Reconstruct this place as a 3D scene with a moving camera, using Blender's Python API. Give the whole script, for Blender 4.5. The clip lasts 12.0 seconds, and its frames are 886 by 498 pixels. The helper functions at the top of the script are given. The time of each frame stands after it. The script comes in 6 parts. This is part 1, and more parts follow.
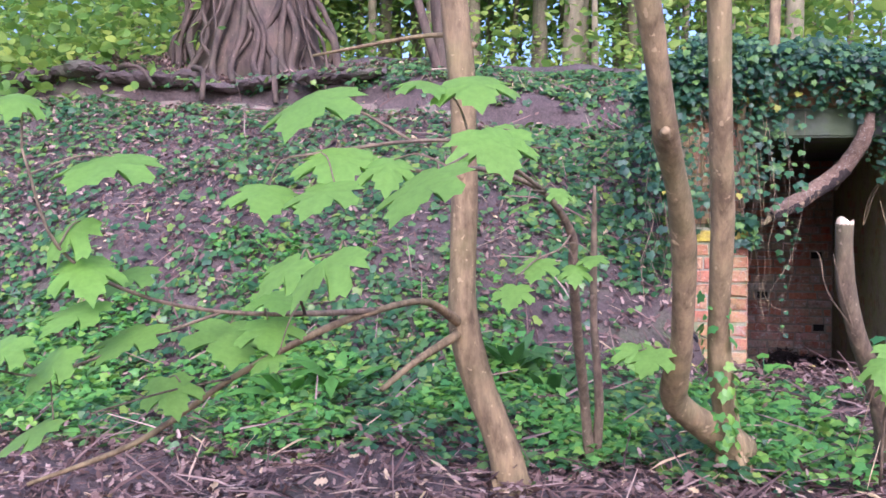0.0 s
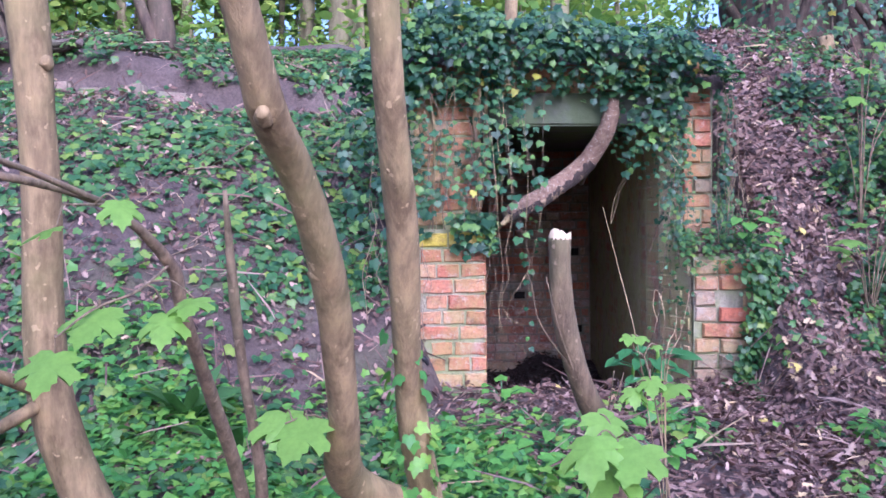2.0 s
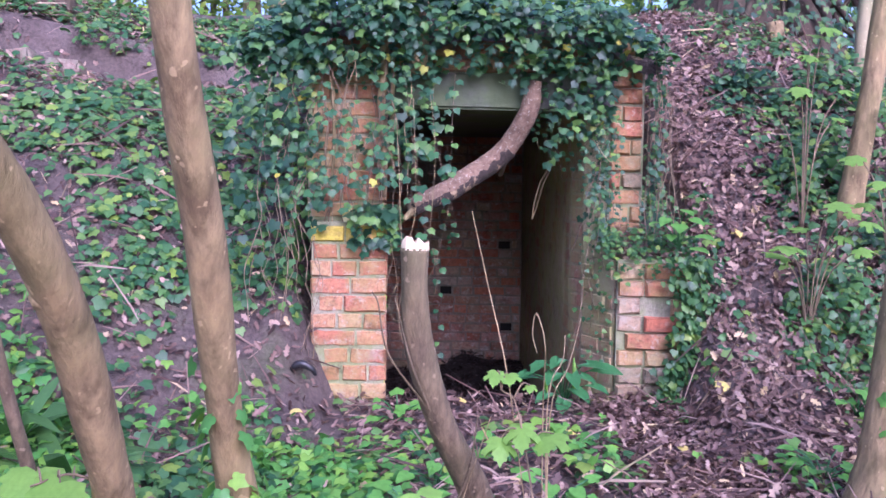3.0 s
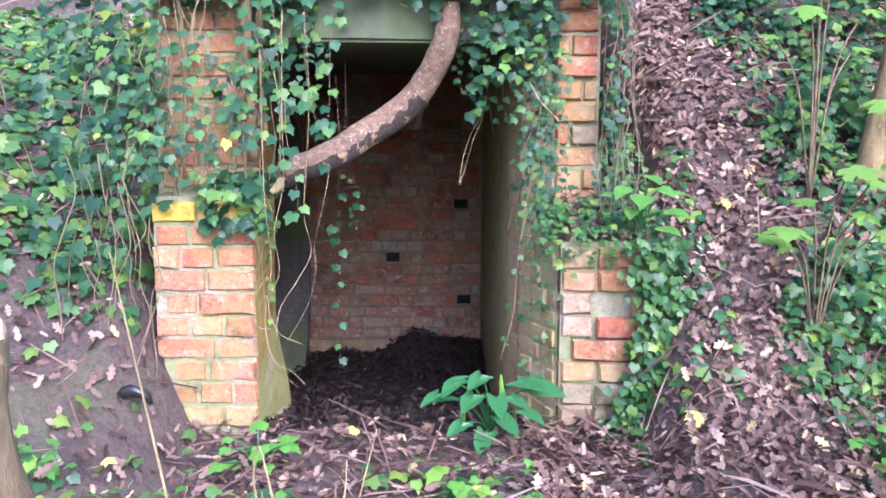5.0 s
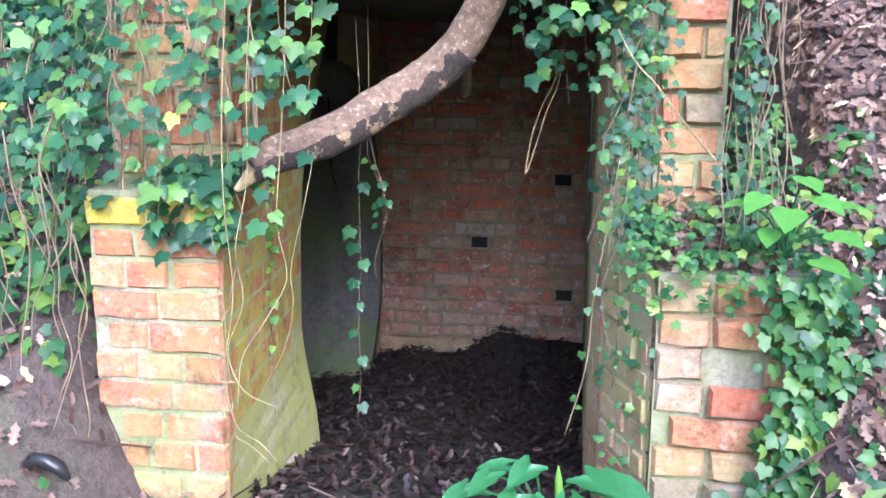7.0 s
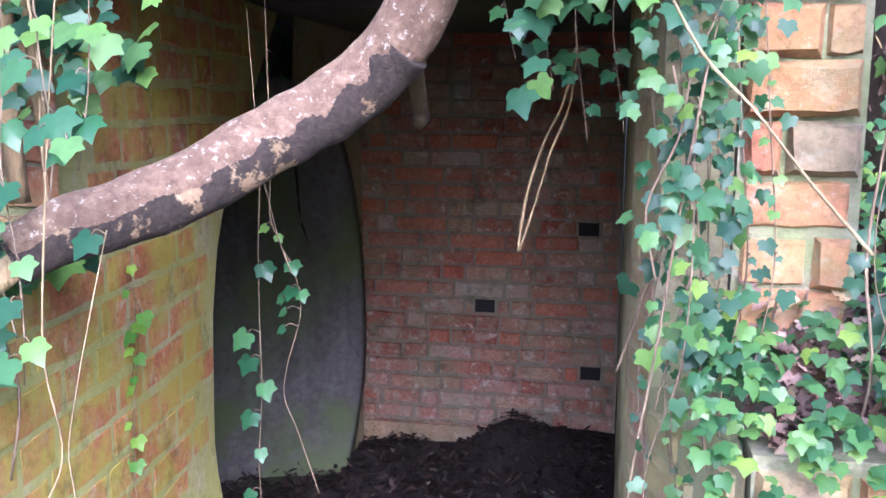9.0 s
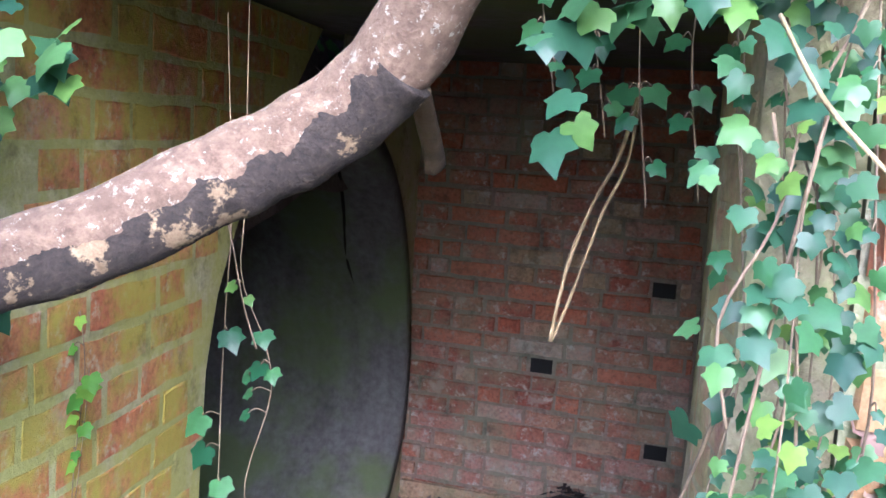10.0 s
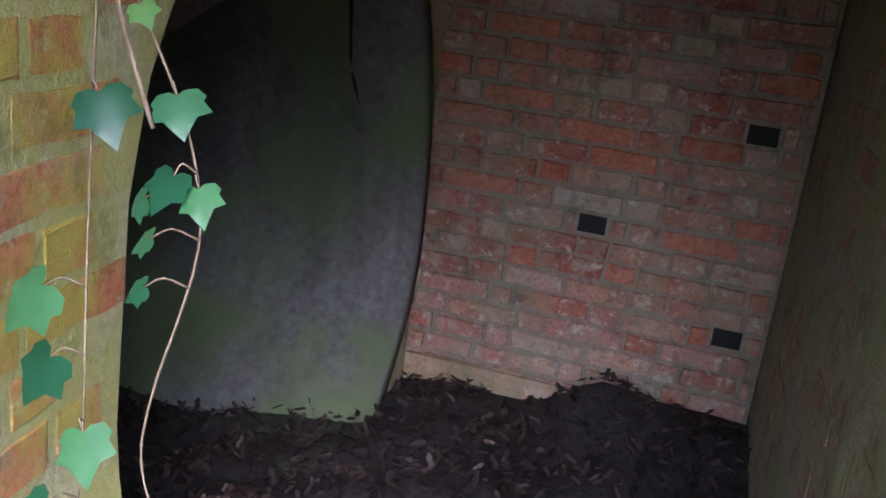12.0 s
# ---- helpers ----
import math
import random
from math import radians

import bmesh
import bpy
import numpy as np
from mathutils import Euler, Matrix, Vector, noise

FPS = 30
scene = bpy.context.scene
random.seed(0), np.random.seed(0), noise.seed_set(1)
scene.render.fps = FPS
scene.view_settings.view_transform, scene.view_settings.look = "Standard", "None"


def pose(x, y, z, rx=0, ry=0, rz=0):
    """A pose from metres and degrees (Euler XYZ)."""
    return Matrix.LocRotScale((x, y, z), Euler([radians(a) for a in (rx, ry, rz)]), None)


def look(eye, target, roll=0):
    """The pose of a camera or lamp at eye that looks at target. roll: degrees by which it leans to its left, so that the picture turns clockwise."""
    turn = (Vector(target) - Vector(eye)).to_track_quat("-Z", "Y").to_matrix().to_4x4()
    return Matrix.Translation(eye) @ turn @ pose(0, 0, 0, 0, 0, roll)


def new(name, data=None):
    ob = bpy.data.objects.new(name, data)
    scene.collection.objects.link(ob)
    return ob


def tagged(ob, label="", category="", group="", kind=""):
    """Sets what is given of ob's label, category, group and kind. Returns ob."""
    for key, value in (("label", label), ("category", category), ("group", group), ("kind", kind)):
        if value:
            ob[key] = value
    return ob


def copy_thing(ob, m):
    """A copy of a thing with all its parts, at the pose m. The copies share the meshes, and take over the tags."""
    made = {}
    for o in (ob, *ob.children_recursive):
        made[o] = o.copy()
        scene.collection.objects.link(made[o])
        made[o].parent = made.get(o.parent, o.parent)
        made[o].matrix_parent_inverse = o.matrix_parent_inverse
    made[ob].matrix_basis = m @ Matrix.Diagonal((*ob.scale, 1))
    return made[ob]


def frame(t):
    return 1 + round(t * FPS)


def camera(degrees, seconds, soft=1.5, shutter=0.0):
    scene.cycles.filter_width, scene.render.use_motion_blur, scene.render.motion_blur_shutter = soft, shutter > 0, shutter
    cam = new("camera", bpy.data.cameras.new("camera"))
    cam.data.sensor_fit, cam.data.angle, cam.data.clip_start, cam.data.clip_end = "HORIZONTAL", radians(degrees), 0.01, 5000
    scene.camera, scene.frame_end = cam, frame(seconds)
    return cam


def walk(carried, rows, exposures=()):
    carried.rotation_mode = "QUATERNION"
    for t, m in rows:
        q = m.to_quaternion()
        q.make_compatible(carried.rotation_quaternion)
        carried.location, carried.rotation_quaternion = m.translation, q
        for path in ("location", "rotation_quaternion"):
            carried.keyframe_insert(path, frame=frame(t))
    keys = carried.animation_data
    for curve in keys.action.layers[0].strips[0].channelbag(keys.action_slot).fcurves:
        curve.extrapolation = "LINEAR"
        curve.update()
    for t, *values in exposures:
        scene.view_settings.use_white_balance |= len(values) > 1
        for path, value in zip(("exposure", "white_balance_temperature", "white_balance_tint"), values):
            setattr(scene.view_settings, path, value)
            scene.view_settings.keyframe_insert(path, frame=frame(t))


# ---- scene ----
cam = camera(51.8, 12.0, soft=1.6)
METRES, EYE, TILT, LEAN, TURN = 6.5, 1.25, -1.5, 0.0, 14.0
EXPOSURES = [(0.0, 1.42, 4940, 37), (1.5, 1.51, 4650, 36), (3.0, 1.51, 4800, 45), (3.5, 1.97, 4930, 42), (5.5, 2.09, 4830, 24), (7.2, 2.28, 4730, 18), (8.8, 2.46, 4740, 30), (10.0, 2.76, 4700, 21), (10.5, 2.54, 4850, 14), (11.0, 2.59, 4750, 13), (12.0, 2.4, 4750, 22)]
ROWS = [
    (0.0, 0.0, 0.0, 0.0, -0.0, 0.0, 0.0),
    (0.5, 0.0135, 0.0351, 0.0054, -4.22, -0.09, 0.69),
    (1.0, 0.04, 0.0737, 0.0094, -5.97, -0.34, 0.92),
    (1.5, 0.0652, 0.1039, 0.014, -9.29, -1.07, 1.6),
    (2.0, 0.0933, 0.1436, 0.0171, -12.68, -0.9, 1.06),
    (2.5, 0.1258, 0.1789, 0.0218, -14.46, -0.57, 0.12),
    (3.0, 0.1596, 0.214, 0.0262, -15.08, -2.04, -0.46),
    (3.5, 0.1928, 0.2542, 0.0286, -16.66, -3.47, -0.26),
    (5.5, 0.3026, 0.4007, 0.0517, -11.33, -6.57, 0.12),
    (6.0, 0.3274, 0.4392, 0.0546, -7.42, -7.32, -0.7),
    (6.5, 0.3462, 0.472, 0.0572, -5.43, -9.09, -1.44),
    (7.0, 0.3565, 0.5174, 0.0587, -5.12, -9.23, -0.39),
    (9.0, 0.3971, 0.6761, 0.0601, -3.05, -7.5, -0.22),
    (9.5, 0.4034, 0.7047, 0.0621, -0.66, -7.72, -2.25),
    (10.0, 0.4158, 0.7375, 0.0645, 2.58, -5.81, -3.79),
    (10.5, 0.4185, 0.7649, 0.0617, 3.62, -10.65, -3.31),
    (11.0, 0.4121, 0.803, 0.0566, 2.15, -14.4, -4.28),
    (11.5, 0.4032, 0.8354, 0.0467, 2.62, -12.51, -5.52),
    (12.0, 0.3948, 0.861, 0.0317, 2.74, -14.91, -7.03),
]
walk(cam, [(t, pose(0, 0, EYE, TILT, LEAN, TURN) @ pose(METRES * x, METRES * y, METRES * z, 90 + pitch, roll, yaw)) for t, x, y, z, yaw, pitch, roll in ROWS], EXPOSURES)

# ---- world, sun ----
world = bpy.data.worlds.new("sky")
scene.world = world
world.use_nodes = True
wn = world.node_tree.nodes
sky = wn.new("ShaderNodeTexSky")
sky.sky_type, sky.sun_disc, sky.sun_elevation, sky.sun_rotation = "NISHITA", False, radians(34), radians(160)
sky.dust_density, sky.air_density = 6.0, 1.0
wn["Background"].inputs["Strength"].default_value = 0.15
world.node_tree.links.new(sky.outputs["Color"], wn["Background"].inputs["Color"])
sun = new("sun", bpy.data.lights.new("sun", "SUN"))
sun.data.energy, sun.data.angle, sun.data.color = 0.46, radians(50), (1.0, 0.94, 0.84)
sun.matrix_world = look((2.2, -6.2, 4.45), (0, 0, 0))
rng = np.random.default_rng(7)


# ---- materials ----
def material(name):
    m = bpy.data.materials.new(name)
    m.use_nodes = True
    return m, m.node_tree.nodes, m.node_tree.links, m.node_tree.nodes["Principled BSDF"]


def ramp(nodes, links, source, stops):
    r = nodes.new("ShaderNodeValToRGB")
    el = r.color_ramp.elements
    while len(el) < len(stops):
        el.new(0.5)
    for e, (p, c) in zip(el, stops):
        e.position, e.color = p, (*c, 1)
    links.new(source, r.inputs["Fac"])
    return r.outputs["Color"]


def noise_tex(nodes, links, scale, detail=4.0, rough=0.6, stretch=None):
    tc = nodes.new("ShaderNodeTexCoord")
    n = nodes.new("ShaderNodeTexNoise")
    n.inputs["Scale"].default_value, n.inputs["Detail"].default_value, n.inputs["Roughness"].default_value = scale, detail, rough
    if stretch:
        mp = nodes.new("ShaderNodeMapping")
        mp.inputs["Scale"].default_value = stretch
        links.new(tc.outputs["Object"], mp.inputs["Vector"])
        links.new(mp.outputs["Vector"], n.inputs["Vector"])
    else:
        links.new(tc.outputs["Object"], n.inputs["Vector"])
    return n.outputs["Fac"]


def world_noise(nodes, links, scale, detail=4.0, rough=0.6):
    g = nodes.new("ShaderNodeNewGeometry")
    n = nodes.new("ShaderNodeTexNoise")
    n.inputs["Scale"].default_value, n.inputs["Detail"].default_value, n.inputs["Roughness"].default_value = scale, detail, rough
    links.new(g.outputs["Position"], n.inputs["Vector"])
    return n.outputs["Fac"]


def mix(nodes, links, fac, a, b, kind="MIX"):
    m = nodes.new("ShaderNodeMix")
    m.data_type, m.blend_type = "RGBA", kind
    for socket, value in ((m.inputs["Factor"], fac), (m.inputs["A"], a), (m.inputs["B"], b)):
        if isinstance(value, (int, float)):
            socket.default_value = value
        elif isinstance(value, tuple):
            socket.default_value = (*value, 1)
        else:
            links.new(value, socket)
    return m.outputs["Result"]


def bump(nodes, links, bsdf, height, strength, distance):
    b = nodes.new("ShaderNodeBump")
    b.inputs["Strength"].default_value, b.inputs["Distance"].default_value = strength, distance
    links.new(height, b.inputs["Height"])
    links.new(b.outputs["Normal"], bsdf.inputs["Normal"])


def leaf_mat(name, stops, gloss=0.35, through_light=0.35, tint=(0.35, 0.6, 0.08), single=False):
    """Thin leaf: colour by leaf, a sheen, and light that passes through."""
    m, n, l, b = material(name)
    g = n.new("ShaderNodeNewGeometry")
    col = ramp(n, l, (n.new("ShaderNodeObjectInfo").outputs["Random"] if single else g.outputs["Random Per Island"]), stops)
    col = mix(n, l, 0.35, col, ramp(n, l, world_noise(n, l, 60, 3), [(0.3, (0.55, 0.55, 0.5)), (0.7, (1.35, 1.35, 1.2))]), "MULTIPLY")
    l.new(col, b.inputs["Base Color"])
    b.inputs["Roughness"].default_value = gloss
    b.inputs["Specular IOR Level"].default_value = 0.55 if gloss < 0.35 else 0.36
    tr = n.new("ShaderNodeBsdfTranslucent")
    l.new(mix(n, l, 0.5, col, tint), tr.inputs["Color"])
    mx = n.new("ShaderNodeMixShader")
    mx.inputs["Fac"].default_value = through_light
    l.new(b.outputs["BSDF"], mx.inputs[1])
    l.new(tr.outputs["BSDF"], mx.inputs[2])
    l.new(mx.outputs["Shader"], n["Material Output"].inputs["Surface"])
    return m


IVY = leaf_mat("ivy_leaf", [(0.0, (0.016, 0.05, 0.03)), (0.4, (0.032, 0.09, 0.045)), (0.7, (0.062, 0.145, 0.058)), (0.94, (0.13, 0.24, 0.05)), (0.98, (0.10, 0.19, 0.045)), (1.0, (0.40, 0.36, 0.04))], 0.42, 0.22, (0.1, 0.3, 0.04))
IVY_ROOF = leaf_mat("roof_ivy_leaf", [(0.0, (0.018, 0.055, 0.032)), (0.5, (0.045, 0.115, 0.055)), (1.0, (0.11, 0.21, 0.06))], 0.2, 0.15, (0.1, 0.32, 0.03))
IVY_GROUND = leaf_mat("ground_ivy_leaf", [(0.0, (0.028, 0.085, 0.036)), (0.4, (0.05, 0.132, 0.042)), (0.8, (0.10, 0.20, 0.05)), (1.0, (0.21, 0.30, 0.045))], 0.36, 0.25, (0.1, 0.32, 0.03))
IVY_YOUNG = leaf_mat("young_ivy_leaf", [(0.0, (0.07, 0.22, 0.05)), (0.6, (0.12, 0.30, 0.05)), (1.0, (0.22, 0.38, 0.05))], 0.4, 0.3, (0.2, 0.5, 0.05))
VINE_LEAF = leaf_mat("vine_leaf", [(0.0, (0.014, 0.06, 0.026)), (0.4, (0.03, 0.10, 0.042)), (0.75, (0.055, 0.145, 0.05)), (1.0, (0.13, 0.23, 0.045))], 0.36, 0.25, (0.1, 0.32, 0.03), True)
VINE_YOUNG = leaf_mat("young_vine_leaf", [(0.0, (0.07, 0.20, 0.03)), (1.0, (0.20, 0.34, 0.04))], 0.4, 0.3, (0.2, 0.5, 0.05), True)
SYCAMORE = leaf_mat("sycamore_leaf", [(0.0, (0.14, 0.30, 0.05)), (0.6, (0.20, 0.37, 0.065)), (1.0, (0.32, 0.44, 0.06))], 0.45, 0.42, (0.36, 0.62, 0.07))
LITTER = leaf_mat("dead_leaf", [(0.0, (0.045, 0.026, 0.022)), (0.35, (0.12, 0.07, 0.056)), (0.7, (0.225, 0.145, 0.118)), (0.93, (0.38, 0.275, 0.225)), (1.0, (0.55, 0.42, 0.22))], 0.55, 0.1, (0.3, 0.15, 0.05))
# damp leaves indoors, near-black because the shelter's shade is in the colour
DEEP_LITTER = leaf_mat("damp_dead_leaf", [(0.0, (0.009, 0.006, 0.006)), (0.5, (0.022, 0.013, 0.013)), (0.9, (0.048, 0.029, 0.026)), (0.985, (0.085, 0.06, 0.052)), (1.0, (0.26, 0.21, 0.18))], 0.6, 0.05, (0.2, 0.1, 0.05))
CANOPY = leaf_mat("woodland_leaf", [(0.0, (0.06, 0.15, 0.03)), (0.5, (0.16, 0.30, 0.05)), (1.0, (0.40, 0.48, 0.08))], 0.5, 0.5, (0.45, 0.65, 0.1))
YELLOW = leaf_mat("yellow_leaf", [(0.0, (0.55, 0.42, 0.05)), (1.0, (0.62, 0.55, 0.2))], 0.5, 0.2, (0.5, 0.4, 0.05))
ARUM = leaf_mat("arum_leaf", [(0.0, (0.03, 0.13, 0.05)), (1.0, (0.065, 0.20, 0.065))], 0.3, 0.25, (0.15, 0.45, 0.05))


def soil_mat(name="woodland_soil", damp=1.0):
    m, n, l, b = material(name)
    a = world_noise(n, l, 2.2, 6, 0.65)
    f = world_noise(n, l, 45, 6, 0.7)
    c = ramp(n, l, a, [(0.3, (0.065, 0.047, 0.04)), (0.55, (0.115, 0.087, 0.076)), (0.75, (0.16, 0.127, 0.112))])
    # damp scales the whole colour down, for wetness and painted indoor shade alike
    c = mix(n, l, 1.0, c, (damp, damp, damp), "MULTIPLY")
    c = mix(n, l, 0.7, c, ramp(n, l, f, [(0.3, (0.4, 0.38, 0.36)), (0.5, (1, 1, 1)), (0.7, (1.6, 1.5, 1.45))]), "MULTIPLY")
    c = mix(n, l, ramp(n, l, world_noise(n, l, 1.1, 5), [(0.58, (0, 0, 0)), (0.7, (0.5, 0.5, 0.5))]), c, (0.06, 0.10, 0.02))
    l.new(c, b.inputs["Base Color"])
    b.inputs["Roughness"].default_value = 0.95
    bump(n, l, b, f, 0.8, 0.03)
    return m


SOIL = soil_mat()
# darker copy of SOIL: damp, plus the shelter's shade put into the colour
DAMP_SHADED_SOIL = soil_mat("damp_earth", 0.2)


def bark_mat(name, dark, light, green=(0.10, 0.12, 0.04), amount=0.35, scale=14, stretch=(1, 1, 0.25)):
    m, n, l, b = material(name)
    f = noise_tex(n, l, scale, 6, 0.65, stretch)
    g = world_noise(n, l, 3.5, 4)
    c = ramp(n, l, f, [(0.3, dark), (0.65, light)])
    blotch = ramp(n, l, noise_tex(n, l, scale * 0.5, 7, 0.72, (1, 1, 0.45)), [(0.38, (0.55, 0.52, 0.48)), (0.5, (1, 1, 1)), (0.64, (1.25, 1.22, 1.15))])
    c = mix(n, l, 0.85, c, blotch, "MULTIPLY")
    c = mix(n, l, ramp(n, l, g, [(0.45, (0, 0, 0)), (0.7, (amount, amount, amount))]), c, green)
    pale = ramp(n, l, world_noise(n, l, 38, 2, 0.4), [(0.68, (0, 0, 0)), (0.72, (0.5, 0.5, 0.5))])
    c = mix(n, l, pale, c, tuple(min(1, v * 1.7 + 0.03) for v in light))
    l.new(c, b.inputs["Base Color"])
    b.inputs["Roughness"].default_value = 0.85
    bump(n, l, b, f, 0.9, 0.012)
    return m


BARK = bark_mat("sycamore_bark", (0.145, 0.10, 0.05), (0.31, 0.225, 0.11), (0.21, 0.185, 0.065), 0.55, 26, (1, 1, 0.22))
BARK_DEAD = bark_mat("dead_sapling_bark", (0.06, 0.042, 0.026), (0.20, 0.145, 0.085), (0.13, 0.12, 0.05), 0.5, 34, (1, 1, 0.3))
BARK_DARK = bark_mat("old_bark", (0.03, 0.021, 0.015), (0.115, 0.08, 0.055), (0.07, 0.07, 0.03), 0.4, 13)
BARK_FAR = bark_mat("pale_bark", (0.16, 0.13, 0.08), (0.30, 0.26, 0.15), (0.14, 0.17, 0.06), 0.5, 7)
TWIG = bark_mat("twig_bark", (0.13, 0.09, 0.06), (0.26, 0.19, 0.12), (0.14, 0.15, 0.06), 0.3, 40)
STRAW = bark_mat("dry_stem", (0.19, 0.13, 0.065), (0.38, 0.29, 0.16), (0.3, 0.3, 0.1), 0.3, 60)


def fresh_wood():
    m, n, l, b = material("broken_wood")
    f = noise_tex(n, l, 60, 4, 0.6, (1, 1, 0.2))
    l.new(ramp(n, l, f, [(0.3, (0.45, 0.33, 0.18)), (0.7, (0.8, 0.68, 0.48))]), b.inputs["Base Color"])
    b.inputs["Roughness"].default_value = 0.8
    return m


FRESH = fresh_wood()


def limb_mat():
    """Peeling bark of the dead limb: brown-pink bark, lichen, bare dark wood below."""
    m, n, l, b = material("peeling_bark")
    f = noise_tex(n, l, 42, 8, 0.75)
    c = ramp(n, l, f, [(0.3, (0.085, 0.052, 0.034)), (0.48, (0.19, 0.122, 0.08)), (0.58, (0.26, 0.175, 0.115)), (0.72, (0.36, 0.26, 0.17))])
    c = mix(n, l, ramp(n, l, world_noise(n, l, 13, 6, 0.7), [(0.45, (0, 0, 0)), (0.6, (0.6, 0.6, 0.6))]), c, (0.14, 0.09, 0.058))
    lich = ramp(n, l, world_noise(n, l, 75, 5, 0.7), [(0.60, (0, 0, 0)), (0.63, (0.7, 0.7, 0.7))])
    c = mix(n, l, lich, c, (0.5, 0.46, 0.38))
    lich = ramp(n, l, world_noise(n, l, 34, 8, 0.8), [(0.58, (0, 0, 0)), (0.64, (0.6, 0.6, 0.6))])
    c = mix(n, l, lich, c, (0.48, 0.44, 0.36))
    l.new(c, b.inputs["Base Color"])
    b.inputs["Roughness"].default_value = 0.9
    bump(n, l, b, f, 1.0, 0.012)
    return m


LIMB = limb_mat()
def bare_wood_mat():
    """Dark weathered wood with tan flakes of inner bark."""
    m, n, l, b = material("flaking_dark_wood")
    f = noise_tex(n, l, 90, 7, 0.7)
    c = ramp(n, l, f, [(0.3, (0.012, 0.009, 0.007)), (0.6, (0.05, 0.035, 0.026)), (0.75, (0.10, 0.072, 0.05))])
    tan = ramp(n, l, world_noise(n, l, 15, 6, 0.7), [(0.56, (0, 0, 0)), (0.60, (0.9, 0.9, 0.9))])
    c = mix(n, l, tan, c, ramp(n, l, f, [(0.35, (0.22, 0.145, 0.075)), (0.65, (0.42, 0.31, 0.18))]))
    l.new(c, b.inputs["Base Color"])
    b.inputs["Roughness"].default_value = 0.85
    bump(n, l, b, f, 1.0, 0.012)
    return m


BARE = bare_wood_mat()
DEADWOOD = bark_mat("bare_dark_wood", (0.006, 0.005, 0.004), (0.028, 0.02, 0.016), (0.22, 0.15, 0.075), 0.7, 30)


def brick_mat(name, stops, algae=(0.22, 0.22, 0.03), amount=0.3, mortar_smear=0.2, smear=(0.5, 0.46, 0.38), spread=0.0):
    m, n, l, b = material(name)
    info = n.new("ShaderNodeObjectInfo")
    c = ramp(n, l, info.outputs["Random"], stops)
    c = mix(n, l, ramp(n, l, world_noise(n, l, 19, 5, 0.7), [(0.42, (0, 0, 0)), (0.6, (0.5, 0.5, 0.5))]), c, stops[0][1])
    f = world_noise(n, l, 70, 6, 0.7)
    c = mix(n, l, 0.8, c, ramp(n, l, f, [(0.28, (0.4, 0.37, 0.35)), (0.5, (1, 1, 1)), (0.72, (1.4, 1.35, 1.3))]), "MULTIPLY")
    weather(n, l, b, c, algae, amount, mortar_smear, smear, spread)
    b.inputs["Roughness"].default_value = 0.9
    bump(n, l, b, world_noise(n, l, 40, 8, 0.75), 0.9, 0.008)
    return m


def weather(n, l, b, c, algae, amount, lime, smear, spread=0.0):
    """Lime smears, algae and soot that run over bricks and joints alike."""
    sm = ramp(n, l, world_noise(n, l, 21, 7, 0.75), [(0.55, (0, 0, 0)), (0.64, (lime * 2.4,) * 3)])
    c = mix(n, l, sm, c, smear)
    big = ramp(n, l, world_noise(n, l, 6.5, 7, 0.75), [(0.53, (0, 0, 0)), (0.62, (lime * 1.7,) * 3)])
    c = mix(n, l, big, c, tuple(0.72 * v for v in smear))
    al = ramp(n, l, world_noise(n, l, 5.5, 8, 0.70), [(0.41 - spread, (0, 0, 0)), (0.58 - spread, (amount,) * 3)])
    c = mix(n, l, al, c, algae)
    soot = ramp(n, l, world_noise(n, l, 9, 7, 0.75), [(0.32, (0.4, 0.4, 0.4)), (0.47, (1, 1, 1))])
    l.new(mix(n, l, 0.8, c, soot, "MULTIPLY"), b.inputs["Base Color"])


B_FRONT = brick_mat("weathered_orange_brick", [(0.0, (0.33, 0.115, 0.065)), (0.4, (0.42, 0.18, 0.10)), (0.75, (0.44, 0.25, 0.135)), (1.0, (0.45, 0.34, 0.18))], (0.33, 0.28, 0.09), 0.5, 0.26)
B_MOSS = brick_mat("algae_green_brick", [(0.0, (0.38, 0.11, 0.05)), (0.4, (0.46, 0.19, 0.075)), (0.8, (0.46, 0.27, 0.09)), (1.0, (0.44, 0.18, 0.13))], (0.40, 0.37, 0.045), 0.82, 0.3, (0.54, 0.50, 0.34), -0.005)
B_BACK = brick_mat("dark_red_brick", [(0.0, (0.21, 0.065, 0.042)), (0.45, (0.31, 0.105, 0.065)), (0.8, (0.35, 0.16, 0.10)), (1.0, (0.38, 0.26, 0.18))], (0.24, 0.26, 0.17), 0.45, 0.42, (0.48, 0.40, 0.34))
B_LIME = brick_mat("lime_bloomed_brick", [(0.0, (0.30, 0.13, 0.095)), (0.5, (0.36, 0.19, 0.15)), (1.0, (0.40, 0.28, 0.23))], (0.24, 0.28, 0.2), 0.45, 0.4, (0.5, 0.47, 0.42))
B_WARM = brick_mat("dull_red_brick", [(0.0, (0.34, 0.10, 0.055)), (0.5, (0.42, 0.15, 0.08)), (1.0, (0.34, 0.17, 0.12))], (0.20, 0.18, 0.12), 0.25, 0.2, (0.40, 0.33, 0.27))
B_SIDE = brick_mat("damp_green_brick", [(0.0, (0.34, 0.15, 0.10)), (0.5, (0.42, 0.23, 0.145)), (1.0, (0.44, 0.32, 0.21))], (0.33, 0.34, 0.13), 0.7, 0.3, (0.56, 0.52, 0.38), 0.02)
